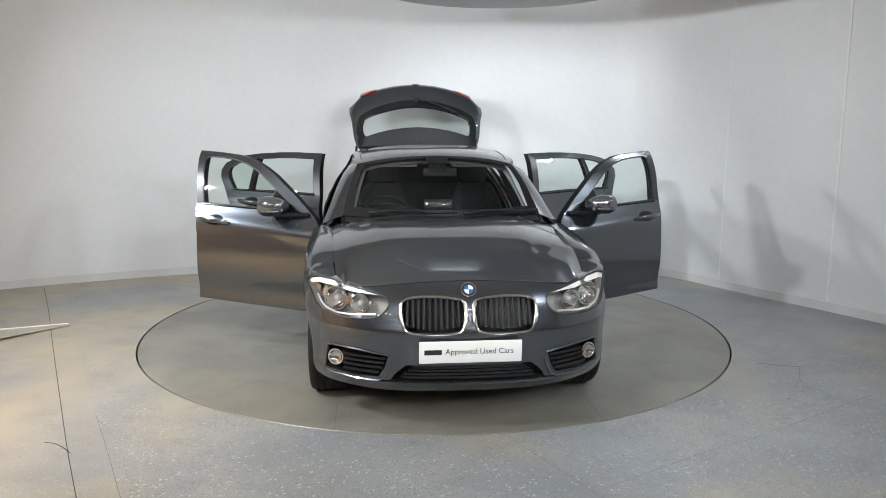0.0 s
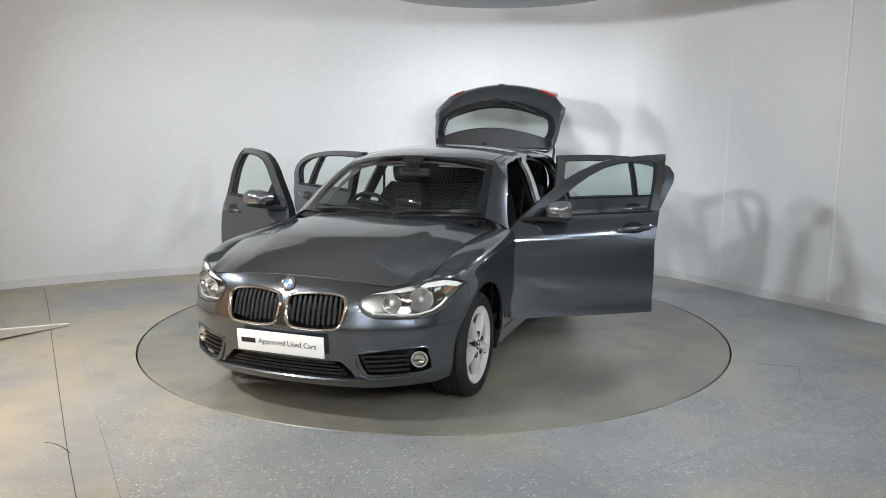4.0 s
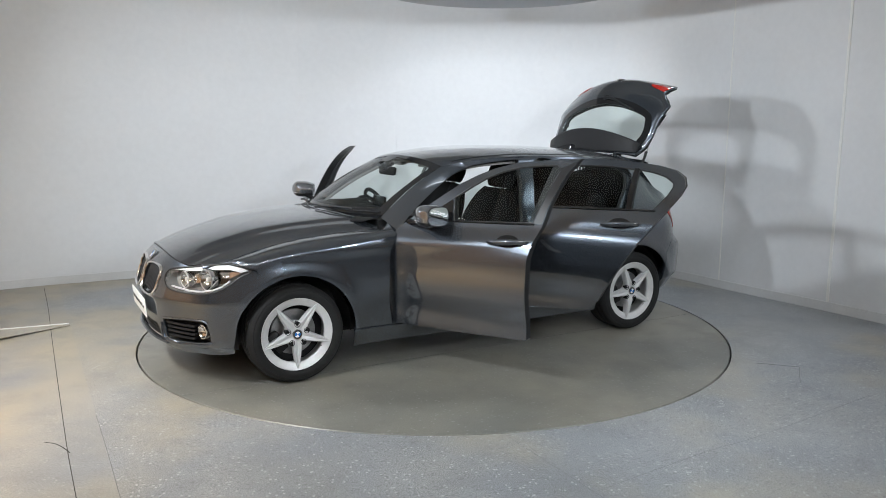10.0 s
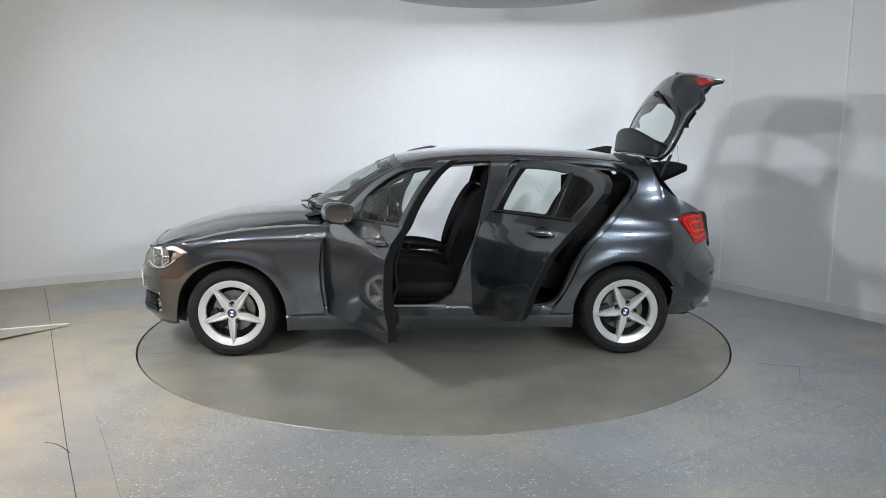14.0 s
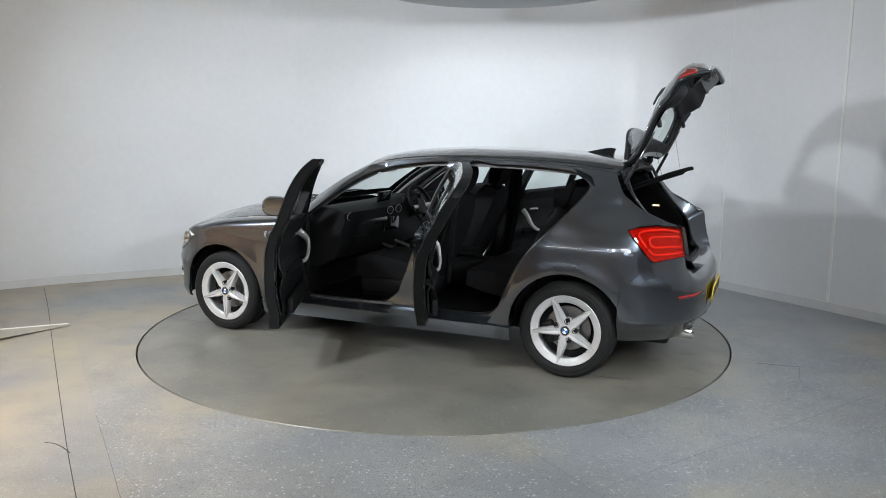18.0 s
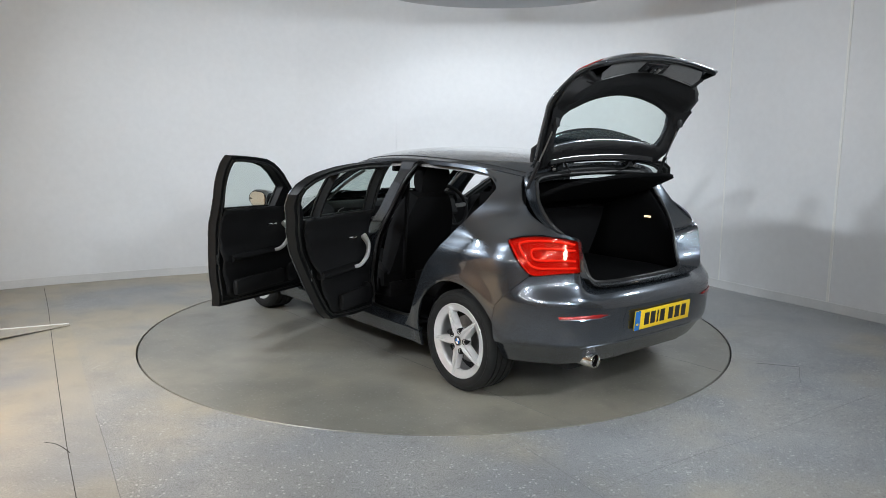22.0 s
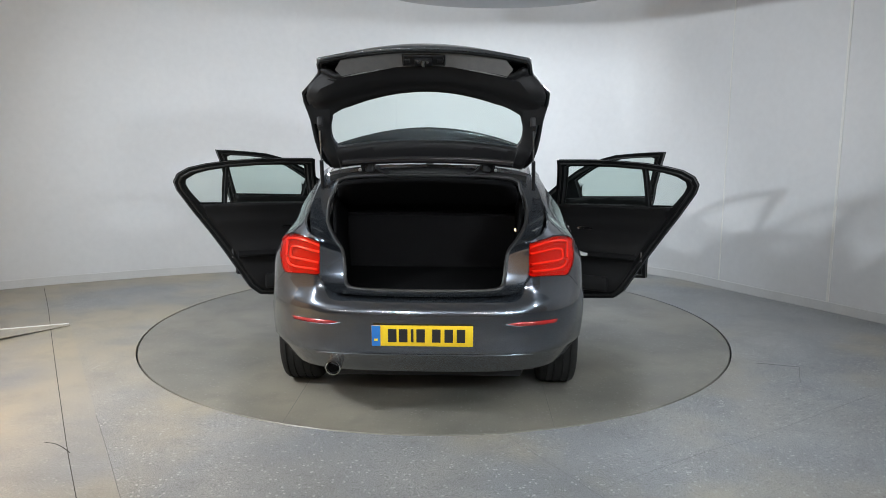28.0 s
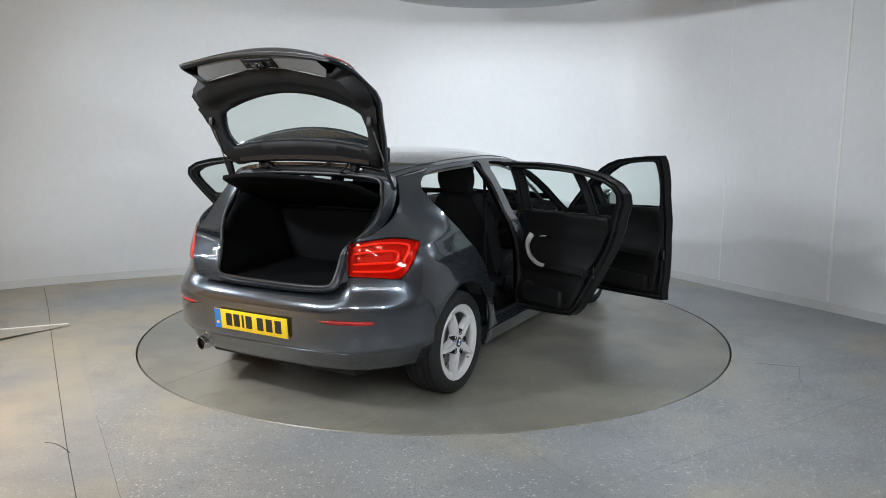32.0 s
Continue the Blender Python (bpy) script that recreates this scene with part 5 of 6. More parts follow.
def make_door(name, outline, glasses, hinge, opening, s, label, belt, front):
    def f(u, v, deep=0.0):
        p = Vector(side(u, v, deep)) - hinge
        return Vector((p.x, p.y * s, p.z))
    fl = s > 0
    door = part(name, sheet(outline, f, 0.028, glasses, flip=fl, back=lambda u, v: f(u, v, 0.004)), PAINT, car, label, loc=OFF + Vector((hinge.x, hinge.y * s, 0)))
    door.rotation_euler = (0, 0, radians(-opening * s))
    holes = [shrink(g, -0.006) for g in glasses]
    part("inner_frame", sheet(shrink(outline, 0.004), lambda u, v: f(u, v, 0.0055), 0.035, holes, flip=fl, back=lambda u, v: f(u, v, 0.062)), SHADE_TRIM_BLACK, door, "inner door shell, its grey paint darkened for shade")
    part("seal", tube([f(u, v, 0.066) for u, v in resample([Vector(p) for p in shrink(outline, 0.03)], 0.06)], 0.007, 6, True), SEAL, door, "rubber door seal")
    # trim panel below the window
    if front:
        card = [(-0.72, 0.37), (-0.70, 0.5), (-0.70, 0.80), (-0.74, 0.945), (-1.10, 0.982), (-1.615, 1.005), (-1.585, 0.72), (-1.545, 0.5), (-1.535, 0.40), (-1.45, 0.37)]
    else:
        card = [(-1.65, 0.39), (-1.655, 0.5), (-1.69, 0.72), (-1.755, 1.01), (-2.1, 1.022), (-2.54, 1.026), (-2.49, 0.92), (-2.33, 0.70), (-2.225, 0.50), (-2.165, 0.41), (-2.1, 0.375), (-1.75, 0.375)]

    def trim(u, v):
        d = 0.068 + 0.022 * clamp((v - 0.40) / 0.06) - 0.012 * clamp((v - 0.88) / 0.06)
        d += 0.03 * math.exp(-((v - 0.66) / 0.05) ** 2)
        return f(u, v, d)
    part("door_card", sheet(card, trim, 0.035, flip=fl), TRIM, door, "black moulded door trim", thick=-0.012)
    x0, x1 = (-0.92, -1.50) if front else (-1.80, -2.30)
    rows = []
    for t in np.linspace(0, 1, 12):
        x = x0 + (x1 - x0) * t
        w = 0.055 * math.sin(math.pi * clamp(0.12 + 0.76 * t)) ** 0.5
        c = f(x, 0.655, 0.105)
        rows.append([c + Vector((0, -s * w * math.cos(a), 0.028 * math.sin(a))) for a in np.linspace(0, 2 * math.pi, 11)[:-1]])
    part("armrest", loft(rows, True, True), CLOTH, door, "padded black armrest")
    part("pocket", box((0.55 if front else 0.34, 0.045, 0.11), f((x0 + x1) / 2 - 0.02 if front else -1.95, 0.455, 0.115), 0.02), TRIM, door, "door pocket")
    part("speaker", moved(lathe([(0.0005, 0.012), (0.06, 0.012), (0.07, 0.004), (0.072, -0.01)], 24, "y"), Matrix.Translation(f(x0 + 0.08 if front else -1.80, 0.46, 0.115)) @ Matrix.Rotation(0 if s < 0 else math.pi, 4, "Z")), BLACK, door, "round speaker grille")
    xg = -0.90 if front else -1.80
    pull = spline([f(xg, 0.845, 0.10), f(xg - 0.012, 0.79, 0.155), f(xg - 0.05, 0.72, 0.172), f(xg - 0.12, 0.672, 0.168), f(xg - 0.17, 0.662, 0.15)], 5)
    part("pull_handle", tube(pull, lambda t: 0.024 - 0.013 * t, 10, flat=0.7), SILVER, door, "curved satin silver pull handle")
    part("release_lever", tube([f(xg - 0.08, 0.845, 0.092), f(xg - 0.12, 0.85, 0.104), f(xg - 0.185, 0.846, 0.096)], 0.010, 8, flat=0.6), CHROME, door, "chrome door release")
    for k, g in enumerate(glasses):
        pane = part("window" if k == 0 else "quarter_window", sheet(shrink(g, -0.004), bowed(f, g), 0.035, flip=fl), PANE, door, "clear side window")
        pane.visible_shadow = False
        part("window_seal", tube([f(u, v, 0.004) for u, v in resample([Vector(p) for p in g], 0.08)], 0.0055, 6, True), SEAL, door, "black window rubber")
    zb = belt
    part("belt_strip", tube([f(x, zb + 0.022 * (i / 9), -0.002) for i, x in enumerate(np.linspace(front and -1.0 or -1.76, front and -1.61 or -2.56, 10))], 0.006, 6), GLOSS, door, "black strip under the window")
    if front:
        handle(f, -1.345, -1.595, 0.903, s, door)
        tri = [(-0.72, 0.955), (-0.90, 0.968), (-1.052, 0.984), (-1.024, 1.118), (-0.94, 1.062), (-0.83, 0.99)]
        part("mirror_triangle", sheet(tri, lambda u, v: f(u, v, -0.004), 0.05, flip=fl), GLOSS, door, "black corner panel")
        make_mirror(f, hinge, s, door)
    else:
        handle(f, -2.22, -2.465, 0.937, s, door)
        part("window_divider", sheet([(-2.362, 1.02), (-2.398, 1.02), (-2.398, 1.290), (-2.362, 1.292)], lambda u, v: f(u, v, -0.0015), 0.05, flip=fl), GLOSS, door, "black bar between the panes")
    part("frame_gloss", sheet([(-1.660, 1.012), (-1.606, 1.012), (-1.656, 1.18), (-1.697, 1.325), (-1.772, 1.365), (-1.736, 1.28), (-1.676, 1.10)] if front else [(-1.712, 1.01), (-1.767, 1.01), (-1.80, 1.13), (-1.838, 1.29), (-1.792, 1.332), (-1.758, 1.2)], lambda u, v: f(u, v, -0.002), 0.05, flip=fl), SATINBLACK, door, "satin black pillar cover")
    latch = f(-1.585 if front else -2.33, 0.66, 0.05)
    part("latch", box((0.012, 0.03, 0.07), latch, 0.003), STEEL, door, "steel door latch")
    return door


GREYTRIM = material("grey_plastic_lining", (0.13, 0.13, 0.13), 0.55, vary=0.1, scale=30, bump=0.2, bump_scale=700)
# near-black: shade put into the grey shut paint; also black hinge trim
SHADE_TRIM_BLACK = material("shade_and_trim_black", (0.007, 0.0075, 0.008), 0.42, 0.0, 0.2, 40, spec=0.18)
SATINBLACK = material("satin_grey_pillar_film", (0.02, 0.02, 0.021), 0.35, vary=0.08, scale=20)
for s in (1, -1):
    make_door("front_door", FRONT_DOOR, [FRONT_GLASS], FRONT_HINGE, FRONT_OPEN, s, "dark grey front door, swung wide open", 0.984, True)
    make_door("rear_door", REAR_DOOR, [REAR_GLASS, QUARTER_GLASS], REAR_HINGE, REAR_OPEN, s, "dark grey rear door, swung wide open", 1.008, False)


# ---- tailgate ----
GATE_HINGE = Vector((-2.93, 0, 1.345))
GATE = [(-2.945, 1.350, 0.555, 0.02), (-3.0, 1.305, 0.575, 0.06), (-3.075, 1.258, 0.60, 0.10), (-3.19, 1.195, 0.622, 0.13), (-3.32, 1.118, 0.636, 0.15), (-3.40, 1.065, 0.656, 0.165), (-3.45, 1.015, 0.658, 0.175), (-3.49, 0.965, 0.565, 0.125), (-3.505, 0.915, 0.553, 0.115), (-3.498, 0.86, 0.547, 0.10), (-3.480, 0.805, 0.54, 0.075), (-3.455, 0.765, 0.52, 0.05)]
gate_v = [0.0]
for p, q in zip(GATE, GATE[1:]):
    gate_v.append(gate_v[-1] + math.hypot(q[0] - p[0], q[1] - p[1]))
gate_fn = [curve_fn([(v, g[i]) for v, g in zip(gate_v, GATE)]) for i in range(4)]
GATE_END = gate_v[-1]


def gate_at(u, v, deep=0.0):
    k = u / 0.6
    x, z, w, c = (fn(v) for fn in gate_fn)
    d = 0.004
    tx, tz = gate_fn[0](min(v + d, GATE_END)) - gate_fn[0](max(v - d, 0)), gate_fn[1](min(v + d, GATE_END)) - gate_fn[1](max(v - d, 0))
    n = math.hypot(tx, tz)
    nx, nz = tz / n, -tx / n
    zz = z - 0.02 * k * k * clamp((0.45 - v) / 0.3)
    return Vector((x + c * k * k - nx * deep, w * k, zz - nz * deep)) - GATE_HINGE


def gate_outline(d=0.0, top=0.0):
    us = np.linspace(-0.6 + d, 0.6 - d, 13)
    vs = np.linspace(top, GATE_END - d, 14)
    return [(u, top) for u in us] + [(0.6 - d, v) for v in vs[1:]] + [(u, GATE_END - d) for u in us[::-1][1:]] + [(-0.6 + d, v) for v in vs[::-1][1:-1]]


GATE_GLASS = [tuple(p[:2]) for p in spline([(-0.44, 0.172, 0), (0, 0.150, 0), (0.44, 0.172, 0), (0.495, 0.205, 0), (0.508, 0.28, 0), (0.492, 0.37, 0), (0.43, 0.418, 0), (0, 0.445, 0), (-0.43, 0.418, 0), (-0.492, 0.37, 0), (-0.508, 0.28, 0), (-0.495, 0.205, 0)], 3, True)]
gate = part("tailgate", sheet(gate_outline(), gate_at, 0.04, [GATE_GLASS]), PAINT, car, "dark grey tailgate raised wide open", loc=OFF + GATE_HINGE, thick=0.014)
gate.rotation_euler = (0, radians(GATE_OPEN), 0)
pane = part("rear_window", sheet(shrink(GATE_GLASS, -0.004), lambda u, v: gate_at(u, v, 0.003), 0.08), PANE, gate, "clear heated rear window")
pane.visible_shadow = False
part("window_border", sheet(shrink(GATE_GLASS, -0.06), lambda u, v: gate_at(u, v, -0.002), 0.05, [GATE_GLASS]), GLOSS, gate, "black glass border")
LIP = GATE_END - 0.115
trim_o = [(u, v) for u, v in gate_outline(0.03, 0.03) if v < LIP - 0.01]
trim_o = [(u, v) for u, v in trim_o if u > 0] + [(0.57, LIP), (0.0, LIP), (-0.57, LIP)] + [(u, v) for u, v in trim_o if u < 0]
trim_o = [(0.0, 0.03)] + [q for q in trim_o if q[1] > 0.03 or q[0] > 0] + [q for q in trim_o if q[1] <= 0.03 and q[0] < 0]
part("inner_trim", sheet(trim_o, lambda u, v: gate_at(u, v, 0.016 + 0.06 * clamp((v - 0.46) / 0.10) * clamp((0.56 - abs(u)) / 0.06)), 0.035, [shrink(GATE_GLASS, -0.004)]), TRIM, gate, "black moulded tailgate lining", thick=0.03)
part("inner_edge", tube([gate_at(u, v, 0.02) for u, v in gate_outline(0.012, 0.02)], 0.012, 6, True), SHADE_TRIM_BLACK, gate, "painted edge darkened for shade")
part("pull_recess", sheet([(-0.46, LIP), (0.46, LIP), (0.50, LIP + 0.05), (0.47, GATE_END - 0.02), (-0.47, GATE_END - 0.02), (-0.50, LIP + 0.05)], lambda u, v: gate_at(u, v, 0.020 + (GATE_END - v) * 0.78), 0.05), GREYTRIM, gate, "mid grey inner pull recess")
plate_a, plate_b = gate_at(0, LIP + 0.012, 0.020 + 0.103 * 0.78), gate_at(0, GATE_END - 0.03, 0.020 + 0.03 * 0.78)
ax = (plate_b - plate_a).normalized()
az = ax.cross(Vector((0, 1, 0)))
if az.dot(gate_at(0, LIP, 0.1) - gate_at(0, LIP, 0.0)) < 0:
    ax, az = -ax, -az
lm = Matrix((ax, (0, 1, 0), az)).transposed().to_4x4()
lm.translation = plate_a.lerp(plate_b, 0.5)
part("latch_plate", moved(box((0.075, 0.22, 0.014), (0, 0, 0.006), 0.005), lm), TRIM, gate, "dark latch plate")
part("latch_frame", moved(tube([(-0.034, -0.105, 0.013), (0.034, -0.098, 0.013), (0.034, 0.098, 0.013), (-0.034, 0.105, 0.013)], 0.0035, 6, True), lm), BLACK, gate)
latch = part("latch", moved(box((0.052, 0.095, 0.03), (0, 0, 0.016), 0.008), lm), GLOSS, gate, "black latch housing")
part("latch_hook", moved(tube(spline([(-0.018, 0.0, 0.03), (0.0, 0.004, 0.042), (0.02, 0.0, 0.036)], 4), 0.007, 8), lm), STEEL, latch, "metal latch hook")
for y in (-0.02, 0.025):
    part("latch_pin", moved(lathe([(0.0005, 0.036), (0.006, 0.035), (0.007, 0.028)], 12, "z"), lm @ Matrix.Translation((0.008, y, 0))), STEEL, latch)
for y in (-0.082, 0.082):
    part("latch_button", moved(box((0.026, 0.026, 0.012), (0, y, 0.014), 0.004), lm), BLACK, gate)


def spoiler_at(u, v):
    """The lip over the glass, continuing the roof line."""
    k = u / 0.56
    x = -2.955 - 0.185 * v + 0.11 * k * k * v + 0.02 * k * k
    z = 1.352 - 0.028 * v - 0.05 * abs(k) ** 2.5 - 0.012 * k * k
    return Vector((x, u * (1 + 0.02 * v), z + 0.004)) - GATE_HINGE


spoiler = part("spoiler", sheet([(-0.56, 0), (-0.28, 0), (0, 0), (0.28, 0), (0.56, 0), (0.56, 0.5), (0.56, 1), (0.28, 1), (0, 1), (-0.28, 1), (-0.56, 1), (-0.56, 0.5)], spoiler_at, 0.09, flip=True), PAINT, gate, "dark grey roof spoiler", thick=0.025)
spoiler.data.materials.append(BLACK)
spoiler.modifiers["thickness"].material_offset = spoiler.modifiers["thickness"].material_offset_rim = 1
part("washer_jet", moved(lathe([(0.0005, 0.006), (0.008, 0.004), (0.010, 0.0)], 14, "z"), Matrix.Translation(spoiler_at(0, 0.45))), BLACK, gate)
for s in (1, -1):
    o = [(u * s, v) for u, v in ((0.42, 0.70), (0.47, 0.69), (0.585, 0.688), (0.594, 0.74), (0.59, 0.79), (0.47, 0.785), (0.43, 0.75))]
    part("tail_light", sheet(o, lambda u, v: gate_at(u, v, -0.003), 0.03, flip=s < 0), REDLIT, gate, "red tail light on the tailgate", thick=0.004)
    part("hinge", box((0.09, 0.05, 0.03), (0.0, 0.33 * s, -0.03), 0.008), SHADE_TRIM_BLACK, gate, "dark tailgate hinge")
    part("buffer", moved(box((0.05, 0.03, 0.025), (0, 0, 0), 0.006), Matrix.Translation(gate_at(0.545 * s, 0.40, 0.06))), BLACK, gate, "rubber stop")
    part("wing_lining", sheet([(u * s, v) for u, v in ((0.50, 0.36), (0.585, 0.40), (0.59, 0.52), (0.52, 0.54), (0.49, 0.45))], lambda u, v: gate_at(u, v, 0.05), 0.04, flip=s < 0), TRIM, gate)
wip = [gate_at(0.0, 0.50, -0.012), gate_at(0.10, 0.485, -0.022), gate_at(0.24, 0.45, -0.02), gate_at(0.36, 0.43, -0.016)]
part("rear_wiper", tube(wip, lambda t: 0.012 - 0.006 * t, 8), BLACK, gate, "black rear wiper")
part("wiper_boss", moved(lathe([(0.0005, 0.02), (0.022, 0.014), (0.028, 0.0)], 20, "z"), Matrix.Translation(gate_at(0, 0.50, 0.0)) @ Vector((-0.55, 0, 0.83)).to_track_quat("Z", "Y").to_matrix().to_4x4()), BLACK, gate)
gm = Matrix.Translation(gate_at(0, 0.74, 0.003)) @ Vector((-0.95, 0, -0.22)).to_track_quat("Z", "Y").to_matrix().to_4x4()
b = part("badge", moved(lathe([(0.0005, 0.0), (0.037, 0.0), (0.038, 0.004), (0.034, 0.006), (0.0005, 0.006)], 32, "z"), gm), CHROME, gate, "round enamel badge")
for bm, mat in badge_bits(Matrix.Translation((0, 0, 0)) @ gm, 0.037, None):
    part("enamel", bm, mat, gate, smooth=False)
for v, d, r in ((0.05, 0.045, 0.016),):
    part("inner_rib", tube([gate_at(u, v + 0.02 * (u / 0.5) ** 2, d) for u in np.linspace(-0.50, 0.50, 15)], r, 8, flat=1.4), GLOSS, gate, "glossy black rib below the rear window")
header = car_part("roof_header", tube([(-2.925, y, 1.300 - 0.045 * (y / 0.56) ** 2) for y in np.linspace(-0.56, 0.56, 15)], 0.034, 10, flat=0.8), SHADE_TRIM_BLACK, "dark roof header under the tailgate hinges")
for s in (1, -1):
    part("hinge_arm", tube(spline([(-2.90, 0.36 * s, 1.30), (-2.955, 0.36 * s, 1.325), (-2.99, 0.36 * s, 1.365)], 4), 0.014, 8, flat=1.6), GLOSS, header, "black tailgate hinge arm")
    part("hinge_bolt", moved(lathe([(0.0005, 0.012), (0.009, 0.010), (0.010, 0.0)], 10, "x"), Matrix.Translation((-2.972, 0.385 * s, 1.315)) @ Matrix.Rotation(math.pi, 4, "Z")), STEEL, header)
    part("cable", tube(spline([(-2.93, 0.20 * s, 1.31), (-2.975, 0.24 * s, 1.295), (-2.99, 0.29 * s, 1.33), (-2.975, 0.31 * s, 1.37)], 4), 0.006, 6), TRIM, header, "black rubber cable sleeve")
gr = Matrix.Translation(GATE_HINGE) @ Matrix.Rotation(radians(GATE_OPEN), 4, "Y")
for s in (1, -1):
    top = gr @ gate_at(0.555 * s, 0.34, 0.055)
    foot = Vector((-2.975, 0.60 * s, 1.215))
    mid = top.lerp(foot, 0.52)
    st = car_part("gas_strut", tube([foot, mid], 0.011, 10), BLACK, "black gas strut holding the tailgate")
    part("rod", tube([mid, top], 0.0045, 8), STEEL, st, "thin steel rod")


# ---- glass-side and roof bits ----
def fin():
    rows = []
    for t, w, h in ((0, 0.004, 0.002), (0.25, 0.022, 0.022), (0.55, 0.032, 0.045), (0.8, 0.034, 0.062), (1.0, 0.030, 0.058)):
        x = -2.58 - 0.19 * t
        z = roof_z(x) - 0.002
        h *= 0.8
        rows.append([(x, -w, z), (x - 0.005 * t, -w * 0.6, z + h * 0.55), (x - 0.02 * t, 0, z + h), (x - 0.005 * t, w * 0.6, z + h * 0.55), (x, w, z)])
    return loft(rows, True, True)


car_part("aerial_fin", fin(), GLOSS, "dark shark-fin aerial")
for s in (1, -1):
    car_part("roof_strip", tube([roof_at(x, s * (roof_half(x) - 0.045)) for x in np.linspace(-1.25, -2.88, 16)], 0.004, 6), SEAL, "black roof joint strip")
car_part("cowl", loft([[(-0.42 - 0.22 * k * k - dx, 0.69 * k, z) for k in np.linspace(-0.94, 0.94, 15)] for dx, z in ((-0.10, 0.945), (-0.03, 0.958), (0.03, 0.962))]), BLACK, "black panel below the screen")
for y0, y1 in ((-0.50, 0.08), (0.12, 0.66)):
    k0, k1 = y0 / 0.67, y1 / 0.67
    pts = [screen_at(k, 0.035 + 0.012 * abs(k - (k0 + k1) / 2)) + Vector((0.012, 0, 0.018)) for k in np.linspace(k0, k1, 12)]
    w = car_part("wiper", tube(pts, 0.006, 6, flat=1.5), BLACK, "black windscreen wiper resting low")
    part("arm", tube([pts[0] + Vector((0.05, 0, -0.004)), pts[3] + Vector((0.022, 0, 0.014)), pts[7] + Vector((0.004, 0, 0.012))], 0.008, 6), BLACK, w)
car_part("fuel_flap", sheet([(AXLE + 0.005 + 0.085 * math.cos(t), 0.868 + 0.085 * math.sin(t)) for t in np.linspace(0, 2 * math.pi, 28)[:-1]], lambda x, z: (x, -side(x, z)[1] - 0.002, z), 0.03), PAINT, "round fuel filler flap")
car_part("fuel_flap_joint", tube([(AXLE + 0.005 + 0.087 * math.cos(t), -side(AXLE + 0.005 + 0.087 * math.cos(t), 0.868 + 0.087 * math.sin(t))[1] - 0.0005, 0.868 + 0.087 * math.sin(t)) for t in np.linspace(0, 2 * math.pi, 33)[:-1]], 0.0022, 5, True), SEAL)
both("opening_seal", lambda: merged(tube([side(x, z, 0.062) for x, z in resample([Vector(p) for p in FRONT_HOLE], 0.07)], 0.012, 6, True), tube([side(x, z, 0.062) for x, z in resample([Vector(p) for p in REAR_HOLE], 0.07)], 0.012, 6, True)), SEAL, "black rubber seals round the door openings")
both("sill_strip", lambda: tube([side(x, 0.345, 0.04) for x in np.linspace(-0.78, -1.45, 8)], 0.008, 6, flat=2), SATIN, "bright sill strip")
both("seat_belt", lambda: loft([[Vector((-1.86 + 0.10 * t + dx, 0.62 - 0.03 * t, 1.22 - 0.75 * t)) for dx in (-0.022, 0.022)] for t in np.linspace(0, 1, 8)]), CLOTH, "dark seat belt", thick=0.002)
both("pillar_trim", lambda: loft([[Vector(side(x, z, d)) for z, x in zip(np.linspace(0.40, 1.30, 9), np.linspace(b, a, 9))] for a, b, d in ((-1.775, -1.56, 0.085), (-1.83, -1.63, 0.13), (-1.92, -1.72, 0.085))]), TRIM, "dark inner pillar lining")
both("rear_pillar_trim", lambda: sheet([(-2.80, 1.15), (-2.79, 1.235), (-2.72, 1.285), (-2.92, 1.27), (-2.95, 1.2), (-3.05, 1.05), (-3.2, 0.93), (-3.25, 0.72), (-2.44, 0.72), (-2.66, 0.97)], lambda x, z: side(x, z, 0.09), 0.08), TRIM, "dark rear side lining", thick=0.01)
both("screen_pillar_trim", lambda: tube([screen_at(0.96, v) + Vector((-0.05, -0.03, -0.05)) for v in np.linspace(0.02, 0.95, 8)], 0.012, 8), HEADLINER, "grey screen pillar lining")


# ---- seats ----
def cushion_shape(w, d, h, side_rise=0.03, n=12, crown=0.02):
    """A padded slab with raised bolsters."""
    rows = []
    for t in np.linspace(0, 1, n):
        e = math.sin(math.pi * clamp(0.04 + 0.92 * t)) ** 0.25
        row = []
        for k in np.linspace(-1, 1, 15):
            b = side_rise * clamp((abs(k) - 0.55) / 0.25) * (1 - clamp((abs(k) - 0.92) / 0.1)) + crown * (1 - k * k)
            row.append(((0.5 - t) * d, k * w / 2 * (0.94 + 0.06 * e), (h / 2 + b) * e))
        for k in np.linspace(1, -1, 15):
            row.append(((0.5 - t) * d, k * w / 2 * 0.96, -h / 2 * e))
        rows.append(row)
    return loft(rows, True, True)


